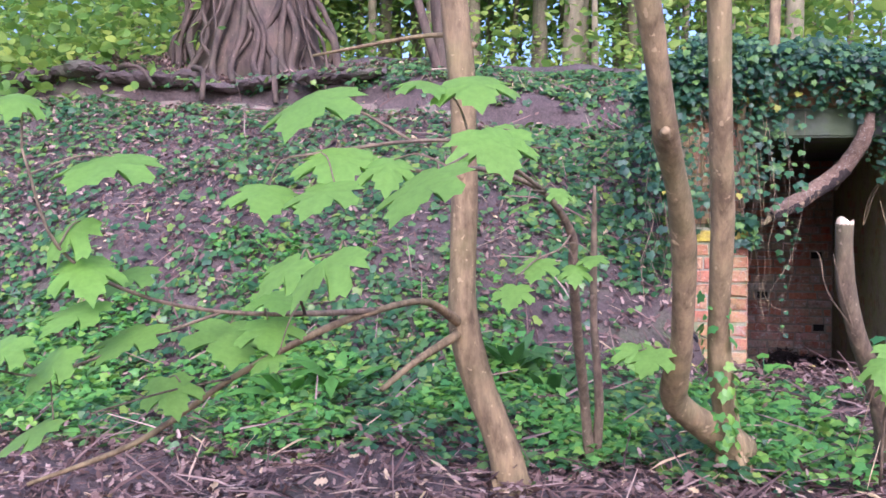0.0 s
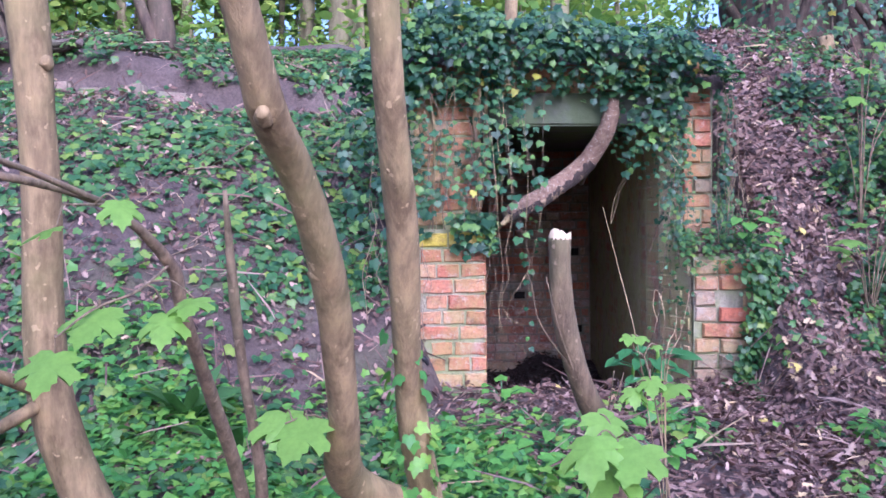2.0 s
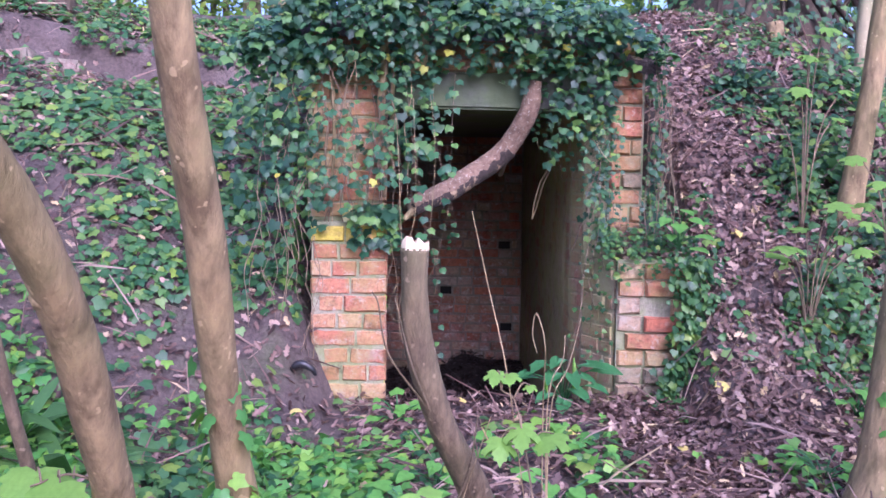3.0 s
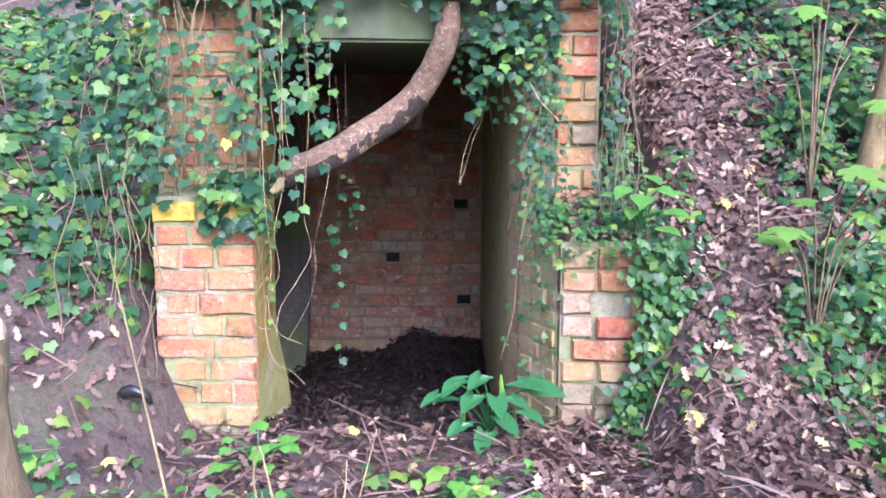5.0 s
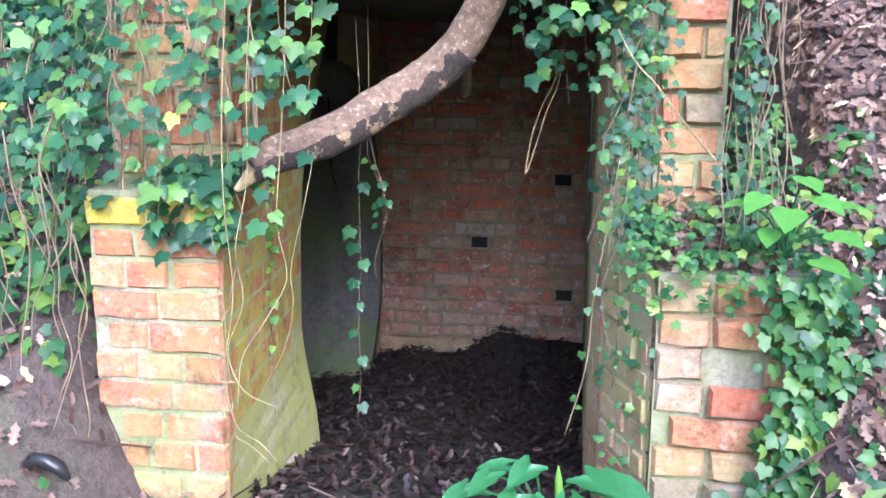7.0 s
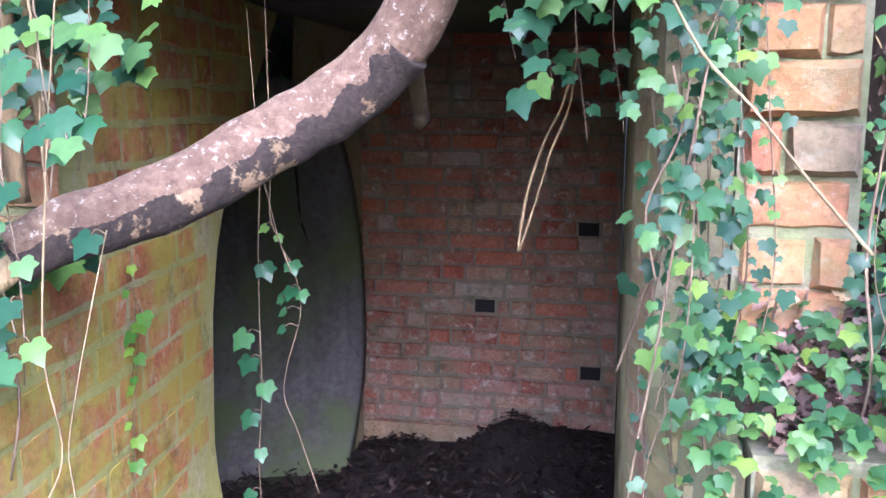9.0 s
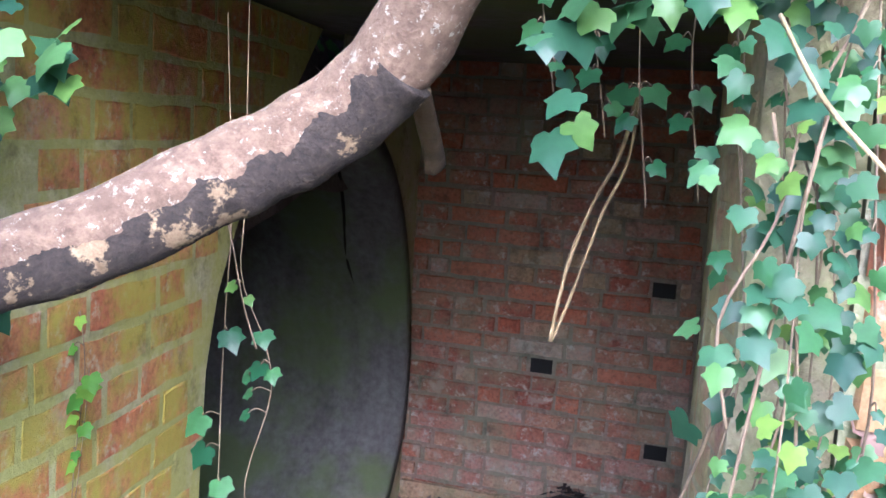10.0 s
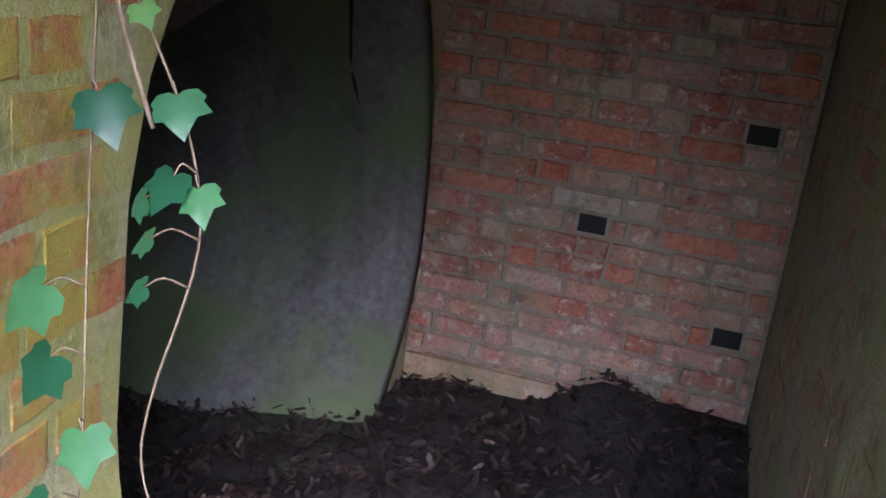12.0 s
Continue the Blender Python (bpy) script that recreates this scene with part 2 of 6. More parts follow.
B_CAP = brick_mat("yellow_lichen_brick", [(0.0, (0.5, 0.36, 0.08)), (1.0, (0.55, 0.42, 0.12))], (0.5, 0.42, 0.03), 0.8, 0.15)
B_PALE = brick_mat("limewashed_brick", [(0.0, (0.36, 0.23, 0.14)), (1.0, (0.41, 0.31, 0.21))], (0.16, 0.17, 0.09), 0.55, 0.3, (0.52, 0.49, 0.40))


def mortar_mat(name, a, bcol, algae, amount, lime=0.2, spread=0.0):
    m, n, l, b = material(name)
    f = world_noise(n, l, 55, 6, 0.7)
    weather(n, l, b, ramp(n, l, f, [(0.3, a), (0.7, bcol)]), algae, amount, lime, tuple(1.25 * v for v in bcol), spread)
    b.inputs["Roughness"].default_value = 0.95
    bump(n, l, b, f, 0.9, 0.008)
    return m


MORTAR = mortar_mat("lime_mortar", (0.22, 0.20, 0.14), (0.38, 0.36, 0.26), (0.22, 0.26, 0.10), 0.75)
MORTAR_DARK = mortar_mat("damp_mortar", (0.16, 0.115, 0.09), (0.30, 0.225, 0.18), (0.19, 0.22, 0.15), 0.6)
RENDER_DAMP = mortar_mat("damp_brown_render", (0.25, 0.20, 0.125), (0.45, 0.385, 0.25), (0.32, 0.33, 0.14), 0.75)
RENDER = mortar_mat("stained_render", (0.34, 0.29, 0.18), (0.52, 0.46, 0.31), (0.36, 0.37, 0.16), 0.8)
MORTAR_MOSS = mortar_mat("mossy_lime_mortar", (0.30, 0.29, 0.14), (0.52, 0.49, 0.29), (0.36, 0.36, 0.08), 0.75, 0.2, 0.05)


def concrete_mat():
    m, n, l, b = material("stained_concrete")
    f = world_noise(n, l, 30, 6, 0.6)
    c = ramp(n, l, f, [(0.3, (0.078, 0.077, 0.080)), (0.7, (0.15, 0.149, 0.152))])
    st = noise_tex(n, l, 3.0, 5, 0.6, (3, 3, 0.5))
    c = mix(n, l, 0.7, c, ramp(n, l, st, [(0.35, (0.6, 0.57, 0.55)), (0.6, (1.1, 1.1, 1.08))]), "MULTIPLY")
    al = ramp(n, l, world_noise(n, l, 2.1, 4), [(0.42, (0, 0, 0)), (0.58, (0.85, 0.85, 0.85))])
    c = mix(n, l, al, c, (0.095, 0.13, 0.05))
    l.new(c, b.inputs["Base Color"])
    b.inputs["Roughness"].default_value = 0.8
    bump(n, l, b, f, 0.3, 0.006)
    return m


CONCRETE = concrete_mat()


def plain_mat(name, colour, rough=0.6):
    m, n, l, b = material(name)
    f = world_noise(n, l, 80, 4)
    l.new(mix(n, l, 0.5, colour, ramp(n, l, f, [(0.3, (0.6, 0.6, 0.6)), (0.7, (1.3, 1.3, 1.3))]), "MULTIPLY"), b.inputs["Base Color"])
    b.inputs["Roughness"].default_value = rough
    return m


# near-black colour painted for the shade inside holes and cracks
HOLE = plain_mat("sooty_hole", (0.006, 0.006, 0.007), 0.9)
BLACK = plain_mat("black_plastic", (0.02, 0.02, 0.022), 0.35)


# ---- mesh helpers ----
def mesh_object(name, verts, faces, mat, parent=None, smooth=False, label=""):
    me = bpy.data.meshes.new(name)
    me.from_pydata([tuple(v) for v in verts], [], [tuple(f) for f in faces])
    me.materials.append(mat)
    if smooth:
        me.polygons.foreach_set("use_smooth", np.ones(len(me.polygons), dtype=bool))
    me.update()
    ob = new(name, me)
    if parent:
        ob.parent = parent
    if label:
        tagged(ob, label)
    return ob


def big_mesh(name, verts, faces, mat, parent=None, smooth=False):
    """Mesh from arrays: verts (N, 3), faces (M, k)."""
    me = bpy.data.meshes.new(name)
    k = faces.shape[1]
    me.vertices.add(len(verts))
    me.vertices.foreach_set("co", np.ascontiguousarray(verts, dtype=np.float32).ravel())
    me.loops.add(faces.size)
    me.loops.foreach_set("vertex_index", np.ascontiguousarray(faces, dtype=np.int32).ravel())
    me.polygons.add(len(faces))
    me.polygons.foreach_set("loop_start", np.arange(0, faces.size, k, dtype=np.int32))
    if smooth:
        me.polygons.foreach_set("use_smooth", np.ones(len(faces), dtype=bool))
    me.materials.append(mat)
    me.update(calc_edges=True)
    me.validate()
    ob = new(name, me)
    if parent:
        ob.parent = parent
    return ob


def spline(points, radii, steps):
    """Catmull-Rom through the points, with the radii carried along."""
    p = np.array(points, float)
    r = np.array(radii, float)
    p = np.vstack([2 * p[0] - p[1], p, 2 * p[-1] - p[-2]])
    out, rad = [], []
    for i in range(1, len(p) - 2):
        for s in np.linspace(0, 1, steps, endpoint=False):
            a, b, c, d = p[i - 1:i + 3]
            out.append(0.5 * (2 * b + (c - a) * s + (2 * a - 5 * b + 4 * c - d) * s * s + (3 * b - a - 3 * c + d) * s ** 3))
            rad.append(r[i - 1] * (1 - s) + r[i] * s)
    out.append(p[-2])
    rad.append(r[-1])
    return np.array(out), np.array(rad)


def tube(points, radii, sides=10, steps=6, rough=0.06, seed=0):
    """Tapered limb through the points, knobbly, closed at both ends: verts, faces."""
    c, r = spline(points, radii, steps)
    g = np.random.default_rng(seed)
    t = np.gradient(c, axis=0)
    t /= np.linalg.norm(t, axis=1)[:, None] + 1e-9
    ref = np.array([0.31, 0.95, 0.05]) if abs(t[0][2]) > 0.5 else np.array([0.05, 0.2, 1.0])
    verts, faces = [], []
    ph = g.uniform(0, 6.28, 3)
    for i in range(len(c)):
        u = np.cross(t[i], ref)
        u /= np.linalg.norm(u)
        w = np.cross(t[i], u)
        for k in range(sides):
            a = 2 * math.pi * k / sides
            q = r[i] * (1 + rough * (math.sin(2 * a + ph[0] + i * 0.35) + 0.6 * math.sin(3 * a + ph[1] - i * 0.5)) + g.uniform(-rough, rough) * 0.5)
            verts.append(c[i] + q * (math.cos(a) * u + math.sin(a) * w))
    for i in range(len(c) - 1):
        for k in range(sides):
            a, b = i * sides + k, i * sides + (k + 1) % sides
            faces.append((a, b, b + sides, a + sides))
    faces.append(tuple(range(sides))[::-1])
    n = (len(c) - 1) * sides
    faces.append(tuple(range(n, n + sides)))
    return verts, faces


def limb(name, points, radii, mat, parent=None, sides=10, steps=6, rough=0.06, seed=0, label=""):
    v, f = tube(points, radii, sides, steps, rough, seed)
    return mesh_object(name, v, f, mat, parent, True, label)


def thing(name, at, label, category, group="", kind=""):
    e = new(name)
    e.empty_display_size = 0.1
    e.location = at
    tagged(e, label, category, group, kind)
    bpy.context.view_layer.update()
    return e


def hold(ob, parent):
    """Parents ob, built in world places, under an Empty that may stand elsewhere."""
    ob.parent = parent
    ob.matrix_parent_inverse = Matrix.Translation(parent.location).inverted()
    return ob


# leaf shapes: flat outlines with the stalk at the origin and the tip along +y, as fans round a raised rib
def fan(outline, rib=(0, 0.42, 0.06), droop=0.12):
    far_ = [math.hypot(x - rib[0], y - rib[1]) for x, y in outline]
    mean = sum(far_) / len(far_)
    v = [rib] + [(x, y, -droop * (x * x + max(0, y - 0.3) ** 2) + 0.16 * (mean - r)) for (x, y), r in zip(outline, far_)]
    n = len(outline)
    return np.array(v), np.array([(0, 1 + i, 1 + (i + 1) % n) for i in range(n)])


def mirrored(half):
    return half + [(-x, y) for x, y in reversed(half) if abs(x) > 1e-6]


IVY_LEAF = fan(mirrored([(0, 0.0), (0.14, -0.13), (0.38, -0.15), (0.53, 0.04), (0.47, 0.18), (0.60, 0.44), (0.32, 0.55), (0.15, 0.80), (0, 1.0)]), (0, 0.36, 0.05), 0.2)
IVY_SMALL = fan(mirrored([(0, 0.0), (0.38, -0.12), (0.50, 0.40), (0.22, 0.56), (0, 1.0)]))
SYC_LEAF = fan(mirrored([(0, 0.0), (0.14, -0.10), (0.38, -0.12), (0.44, 0.00), (0.60, 0.05), (0.42, 0.20), (0.52, 0.28), (0.66, 0.36), (0.70, 0.52), (0.62, 0.55), (0.58, 0.68),
                         (0.44, 0.56), (0.30, 0.52), (0.34, 0.66), (0.25, 0.72), (0.26, 0.84), (0.12, 0.88), (0, 1.06)]), (0, 0.34, 0.05), 0.25)
DEAD_LEAF = fan([(0, 0), (0.15, 0.14), (0.22, 0.36), (0.13, 0.58), (0.17, 0.76), (0, 1.0), (-0.2, 0.72), (-0.11, 0.45), (-0.2, 0.2)], (0.02, 0.5, -0.05), -0.2)
OAK_DEAD = fan([(0, 0), (0.1, 0.1), (0.26, 0.18), (0.14, 0.3), (0.32, 0.44), (0.16, 0.56), (0.26, 0.74), (0.08, 0.84), (0, 1.0), (-0.14, 0.82), (-0.24, 0.7), (-0.12, 0.54), (-0.34, 0.4), (-0.14, 0.28), (-0.2, 0.14)], (0.03, 0.45, -0.05), -0.22)
HEART = fan(mirrored([(0, 0.02), (0.16, -0.16), (0.34, -0.06), (0.40, 0.16), (0.32, 0.45), (0.16, 0.75), (0, 1.0)]), (0, 0.35, -0.05), 0.1)
ARROW = fan(mirrored([(0, 0.06), (0.1, -0.06), (0.26, -0.26), (0.34, -0.2), (0.30, 0.06), (0.33, 0.24), (0.25, 0.55), (0.1, 0.85), (0, 1.0)]), (0, 0.3, -0.06), 0.12)
ROUND = fan(mirrored([(0, 0), (0.3, 0.1), (0.42, 0.45), (0.28, 0.8), (0, 1.0)]))


def leaves(name, shape, pos, normal, tip, size, mat, jitter=0.5, seed=1, parent=None):
    """Many leaves in one mesh: places (N,3), facing normal, tips towards tip, with jitter."""
    g = np.random.default_rng(seed)
    v, f = shape
    n = len(pos)
    nn = np.broadcast_to(np.array(normal, float), (n, 3)) + g.normal(0, jitter * 0.6, (n, 3))
    nn = nn / np.linalg.norm(nn, axis=1)[:, None]
    tt = np.broadcast_to(np.array(tip, float), (n, 3)) + g.normal(0, jitter, (n, 3))
    tt = tt - (tt * nn).sum(1)[:, None] * nn
    tt /= np.linalg.norm(tt, axis=1)[:, None] + 1e-9
    xx = np.cross(tt, nn)
    s = np.broadcast_to(np.array(size, float), (n,))[:, None, None]
    wide = g.uniform(0.8, 1.15, n)[:, None, None]
    curl = g.uniform(0.3, 1.8, n)[:, None, None]
    w = (v[None, :, 0:1] * wide) * xx[:, None, :] + v[None, :, 1:2] * tt[:, None, :] + (v[None, :, 2:3] * curl) * nn[:, None, :]
    verts = (pos[:, None, :] + s * w).reshape(-1, 3)
    faces = (f[None] + (np.arange(n) * len(v))[:, None, None]).reshape(-1, 3)
    return big_mesh(name, verts, faces, mat, parent)


def one_leaf(name, shape, at, normal, tip, size, mat, parent=None, seed=0):
    return leaves(name, shape, np.array([at], float), normal, tip, size, mat, 0.12, seed, parent)


# ---- ground ----
def smooth(a, b, x):
    s = np.clip((x - a) / (b - a), 0, 1)
    return s * s * (3 - 2 * s)


def lumps(x, y):
    return (0.035 * np.sin(2.1 * x + 0.7 * y + 1.0) + 0.03 * np.sin(-1.3 * x + 2.7 * y + 0.4) + 0.016 * np.sin(5.3 * x + 3.9 * y)
            + 0.014 * np.sin(-6.1 * x + 4.7 * y + 2.0) + 0.008 * np.sin(13 * x - 9 * y) + 0.007 * np.sin(11 * x + 15 * y + 1.7))


def height(x, y):
    """Height of the woodland ground at (x, y)."""
    x, y = np.asarray(x, float), np.asarray(y, float)
    plain = 0.05 + 0.045 * np.clip(y, -2, 6.5)
    yl = y - 0.7 * smooth(-1.3, 0.1, x) + 0.10 * np.sin(1.7 * x)
    left = np.interp(yl, [4.45, 4.9, 5.55, 6.5, 7.5, 8.12, 8.22, 9.3, 12, 20, 45, 400], [0.26, 0.5, 1.02, 1.52, 2.0, 2.14, 2.44, 2.74, 3.3, 4.0, 5.0, 6.0])
    left = left + 0.07 * np.clip(-1.0 - x, 0, 5) * smooth(4.8, 6.3, y)
    yr = y + 0.12 * np.clip(x - 2.2, 0, 6)
    right = np.interp(yr, [5.35, 5.7, 6.15, 7.3, 8.3, 10, 14, 20, 45, 400], [0.30, 0.47, 1.00, 2.05, 2.6, 3.0, 3.3, 4.0, 5.0, 6.0])
    over = np.interp(y, [6.0, 6.3, 7.5, 9.5, 12, 20, 45, 400], [2.28, 2.34, 2.5, 2.75, 3.3, 4.0, 5.0, 6.0])
    right = plain + (right - plain) * (1 - 0.8 * smooth(3.5, 5.2, x + 0.25 * (y - 6)))
    wl = 1 - smooth(-0.05, 0.25, x)
    wr = smooth(1.86, 2.1, x)
    mid = np.where(y > 9.15, over, plain)
    bank = np.maximum(left, plain) * wl + np.maximum(right, plain) * wr + mid * (1 - wl - wr)
    soft = np.where((x > 0.1) & (x < 1.95), 0.3, 1.0)
    bank = bank + 0.17 * np.exp(-((x - 0.07) / 0.15) ** 2 - ((y - 6.02) / 0.17) ** 2)
    return np.where(y < 4.2, plain, bank) + lumps(x, y) * soft * np.where(np.abs(x) + np.abs(y) > 40, 0, 1)


def normals(x, y, e=0.05):
    gx = (height(x + e, y) - height(x - e, y)) / (2 * e)
    gy = (height(x, y + e) - height(x, y - e)) / (2 * e)
    n = np.stack([-gx, -gy, np.ones_like(gx)], 1)
    return n / np.linalg.norm(n, axis=1)[:, None]


def far_steps(lo, hi, step, reach):
    inner = np.arange(lo, hi + 1e-6, step)
    grow = [step]
    while sum(grow) < reach:
        grow.append(grow[-1] * 1.28)
    out = np.cumsum(grow)
    return np.concatenate([(lo - out)[::-1], inner, hi + out])


gx = far_steps(-6.0, 5.0, 0.07, 600)
gy = far_steps(1.0, 10.5, 0.07, 600)
XX, YY = np.meshgrid(gx, gy)
GZ = height(XX, YY)
gv = np.stack([XX, YY, GZ], 2).reshape(-1, 3)
ni, nj = XX.shape
ii, jj = np.meshgrid(np.arange(ni - 1), np.arange(nj - 1), indexing="ij")
q0 = (ii * nj + jj).ravel()
gf = np.stack([q0, q0 + 1, q0 + 1 + nj, q0 + nj], 1)
cx = (gx[jj] + gx[jj + 1]).ravel() / 2
cy = (gy[ii] + gy[ii + 1]).ravel() / 2
keep = ~((cx > 0.12) & (cx < 1.93) & (cy > 6.12) & (cy < 9.2))
ground = big_mesh("ground", gv, gf[keep], SOIL, smooth=True)
tagged(ground, "brown woodland soil rising into steep banks", "ground", kind="structure")

# soil over the roof of the shelter
rx, ry = np.meshgrid(np.linspace(0.0, 1.86, 30), np.linspace(6.26, 9.4, 40))
rz = 2.27 + 0.12 * (ry - 6.26) + 0.03 * np.sin(7 * rx) * np.cos(5 * ry) + 0.02 * np.sin(17 * rx + 9 * ry)
rz -= 0.15 * smooth(1.5, 1.86, rx) + 0.12 * smooth(6.40, 6.26, ry)
rv = np.stack([rx, ry, rz], 2).reshape(-1, 3)
q = (np.arange(39)[:, None] * 30 + np.arange(29)[None]).ravel()
tagged(big_mesh("roof_soil", rv, np.stack([q, q + 1, q + 31, q + 30], 1), SOIL, smooth=True), "soil and roots heaped over the shelter roof", "soil", kind="structure")


# ---- shelter ----
def slab(name, corners, z0, z1, mat, label="", kind="structure", parent=None):
    """Upright prism over a plan polygon."""
    n = len(corners)
    v = [(x, y, z0) for x, y in corners] + [(x, y, z1) for x, y in corners]
    f = [tuple(range(n))[::-1], tuple(range(n, 2 * n))] + [(i, (i + 1) % n, (i + 1) % n + n, i + n) for i in range(n)]
    ob = mesh_object(name, v, f, mat, parent)
    if label:
        tagged(ob, label, "wall", kind=kind)
    return ob


def brick_shape(length, seed, proud=1.0, h=0.067):
    """Shared mesh of a brick face, its edges worn and uneven."""
    g = np.random.default_rng(seed)
    cuts = 4 if length > 0.15 else 2
    def ring(inset, depth, j):
        low = [(length * k / cuts, inset) for k in range(1, cuts)]
        top = [(length * k / cuts, h - inset) for k in range(cuts - 1, 0, -1)]
        pts = [(inset, inset)] + low + [(length - inset, inset), (length - inset, h - inset)] + top + [(inset, h - inset)]
        return [(x + g.uniform(-j, j), depth + g.uniform(-j, j) * 0.5 * proud, z + g.uniform(-j, j)) for x, z in pts]
    v = ring(-0.002, 0.0028 if proud < 0.3 else 0.02, 0.0025) + ring(0.0065, -0.001, 0.0042)
    k = len(v) // 2
    v.append((length * g.uniform(0.4, 0.6), -0.001 - g.uniform(-0.002, 0.003) * proud, h / 2))
    f = [(i, (i + 1) % k, k + (i + 1) % k, k + i) for i in range(k)] + [(k + i, k + (i + 1) % k, 2 * k) for i in range(k)]
    me = bpy.data.meshes.new("brick")
    me.from_pydata(v, [], f)
    me.update()
    return me


BRICKS = {}


def lay(parent, origin, along, length, courses, mat, z_step=0.077, bond="english", mask=None, start=0.0, joint=0.010, wobble=0.003, seed=3, special=None, proud=1.0, gaps=(), large=1.0, vary=0.0):
    """Courses of bricks on a wall face: origin its lower corner, along the plan direction to the viewer's right."""
    g = random.Random(seed)
    ax, ay = along
    turn = math.degrees(math.atan2(ay, ax))
    for c in range(courses):
        z = origin[2] + c * z_step
        if bond == "english":
            unit = [0.225] if c % 2 else [0.1125]
            u = -0.056 if c % 2 else 0.0
        elif bond == "pier":
            unit = [0.172] if c % 2 else [0.11, 0.062] if c % 4 else [0.062, 0.11]
            u = 0.0
        elif bond == "stretcher":
            unit = [0.225]
            u = -0.1125 if c % 2 else 0.0
        else:
            unit = [0.225, 0.1125] if c % 3 else [0.225, 0.225, 0.1125]
            u = -(c * 0.083 % 0.225)
        if bond != "pier":
            unit, u = [w * large for w in unit], u * large
        u += start
        k = 0
        while u < length - 0.03:
            w = unit[k % len(unit)] * (1 + (g.uniform(-vary, vary) if vary else 0))
            k += 1
            a, b = max(u, 0.0), min(u + w, length)
            u += w
            pieces = [(a, b)]
            for g0, g1, gz in gaps:
                if abs(z + 0.033 - gz) < 0.038:
                    pieces = [q for p0, p1 in pieces for q in ((p0, min(p1, g0)), (max(p0, g1), p1)) if q[1] - q[0] > 0.025]
            for a, b in pieces:
                if b - a < (0.028 if gaps else 0.05) or (mask and not mask((a + b) / 2, z - origin[2] + 0.033, a, b)):
                    continue
                size = round((b - a - joint) * 200) / 200
                use = special(a, z, c) if special else mat
                key = (size, use.name, g.randrange(7), proud, large)
                if key not in BRICKS:
                    me = brick_shape(size, hash_of(key), proud, 0.067 * large)
                    me.materials.append(use)
                    BRICKS[key] = me
                ob = new("brick", BRICKS[key])
                ob.parent = parent
                out = g.uniform(-wobble, wobble)
                px, py = origin[0] + ax * (a + joint / 2) + ay * out, origin[1] + ay * (a + joint / 2) - ax * out
                ob.matrix_basis = pose(px, py, z + g.uniform(-0.003, 0.003), 0, g.uniform(-0.9, 0.9), turn + g.uniform(-0.6, 0.6) * proud)


def hash_of(key):
    return int(key[0] * 1000) * 31 + sum(map(ord, key[1])) * 7 + key[2]


WING_Y = 6.09      # front of the low wing walls
WALL_Y = 6.33      # front of the wall above, set back
BACK_Y = 9.03

# floor inside, dipping from the doorway to the back; its colour includes indoor shade
fx, fy = np.meshgrid(np.linspace(-2.6, 1.62, 60), np.linspace(6.05, 9.15, 60))


def floor_height(x, y):
    z = np.interp(y, [6.0, 6.4, 7.2, 8.0, 9.1], [0.31, 0.27, 0.06, -0.05, -0.08])
    z = z + 0.13 * np.exp(-((x - 0.95) / 0.16) ** 2 - ((y - 8.95) / 0.14) ** 2) + 0.11 * smooth(0.75, 1.4, x) * smooth(8.3, 9.0, y)
    z = z - 0.12 * smooth(0.5, -0.3, x)
    return z + 0.015 * np.sin(9 * x + 4 * y) + 0.01 * np.sin(17 * y - 11 * x)


fv = np.stack([fx, fy, floor_height(fx, fy)], 2).reshape(-1, 3)
q = (np.arange(59)[:, None] * 60 + np.arange(59)[None]).ravel()
tagged(big_mesh("floor", fv, np.stack([q, q + 1, q + 61, q + 60], 1), DAMP_SHADED_SOIL, smooth=True), "damp earth floor coloured dark for indoor shade, strewn with dead leaves", "floor", kind="structure")

# low wing walls
wing_l = slab("wall_wing_left", [(0.11, WING_Y + 0.012), (0.47, WING_Y + 0.012), (0.36, 7.05), (0.02, 7.05)], 0.1, 1.235, MORTAR, "low orange brick wing wall, algae-stained")
wing_r = slab("wall_wing_right", [(1.625, WING_Y + 0.012), (1.985, WING_Y + 0.02), (2.03, WING_Y + 0.07), (2.03, 6.9), (1.625, 6.9)], 0.1, 1.07, MORTAR, "crumbling low brick wing wall with ivy on top")
# upper front wall
upper_l = slab("wall_upper_left", [(0.06, WALL_Y + 0.012), (0.44, WALL_Y + 0.012), (0.30, 7.0), (0.06, 7.0)], 1.2, 2.26, MORTAR, "orange brick front wall under ivy")
slab("wall_flank", [(0.06, 7.0), (0.24, 7.0), (0.24, 9.3), (0.06, 9.3)], 1.86, 2.3, MORTAR, "rough masonry at the buried side of the roof")
upper_r = slab("wall_upper_right", [(1.615, WALL_Y + 0.022), (1.795, WALL_Y + 0.022), (1.9, 9.3), (1.615, 9.3)], 1.0, 2.2, MORTAR, "narrow eroded brick pier above the wing wall")
upper_m = slab("wall_over_lintel", [(0.464, WALL_Y + 0.03), (1.61, WALL_Y + 0.03), (1.61, 6.8), (0.464, 6.8)], 2.005, 2.26, MORTAR, "brick courses above the concrete lintel")
# left reveal, ending in the curve of the arch
REVEAL_A, REVEAL_B = (0.49, WING_Y + 0.004), (0.375, 7.15)


def reveal_end(z):
    return float(np.interp(z, [-0.2, 0.6, 0.95, 1.12, 1.27, 1.43, 1.6, 1.9], [7.13, 7.15, 7.17, 7.22, 7.31, 7.46, 7.66, 8.0]))


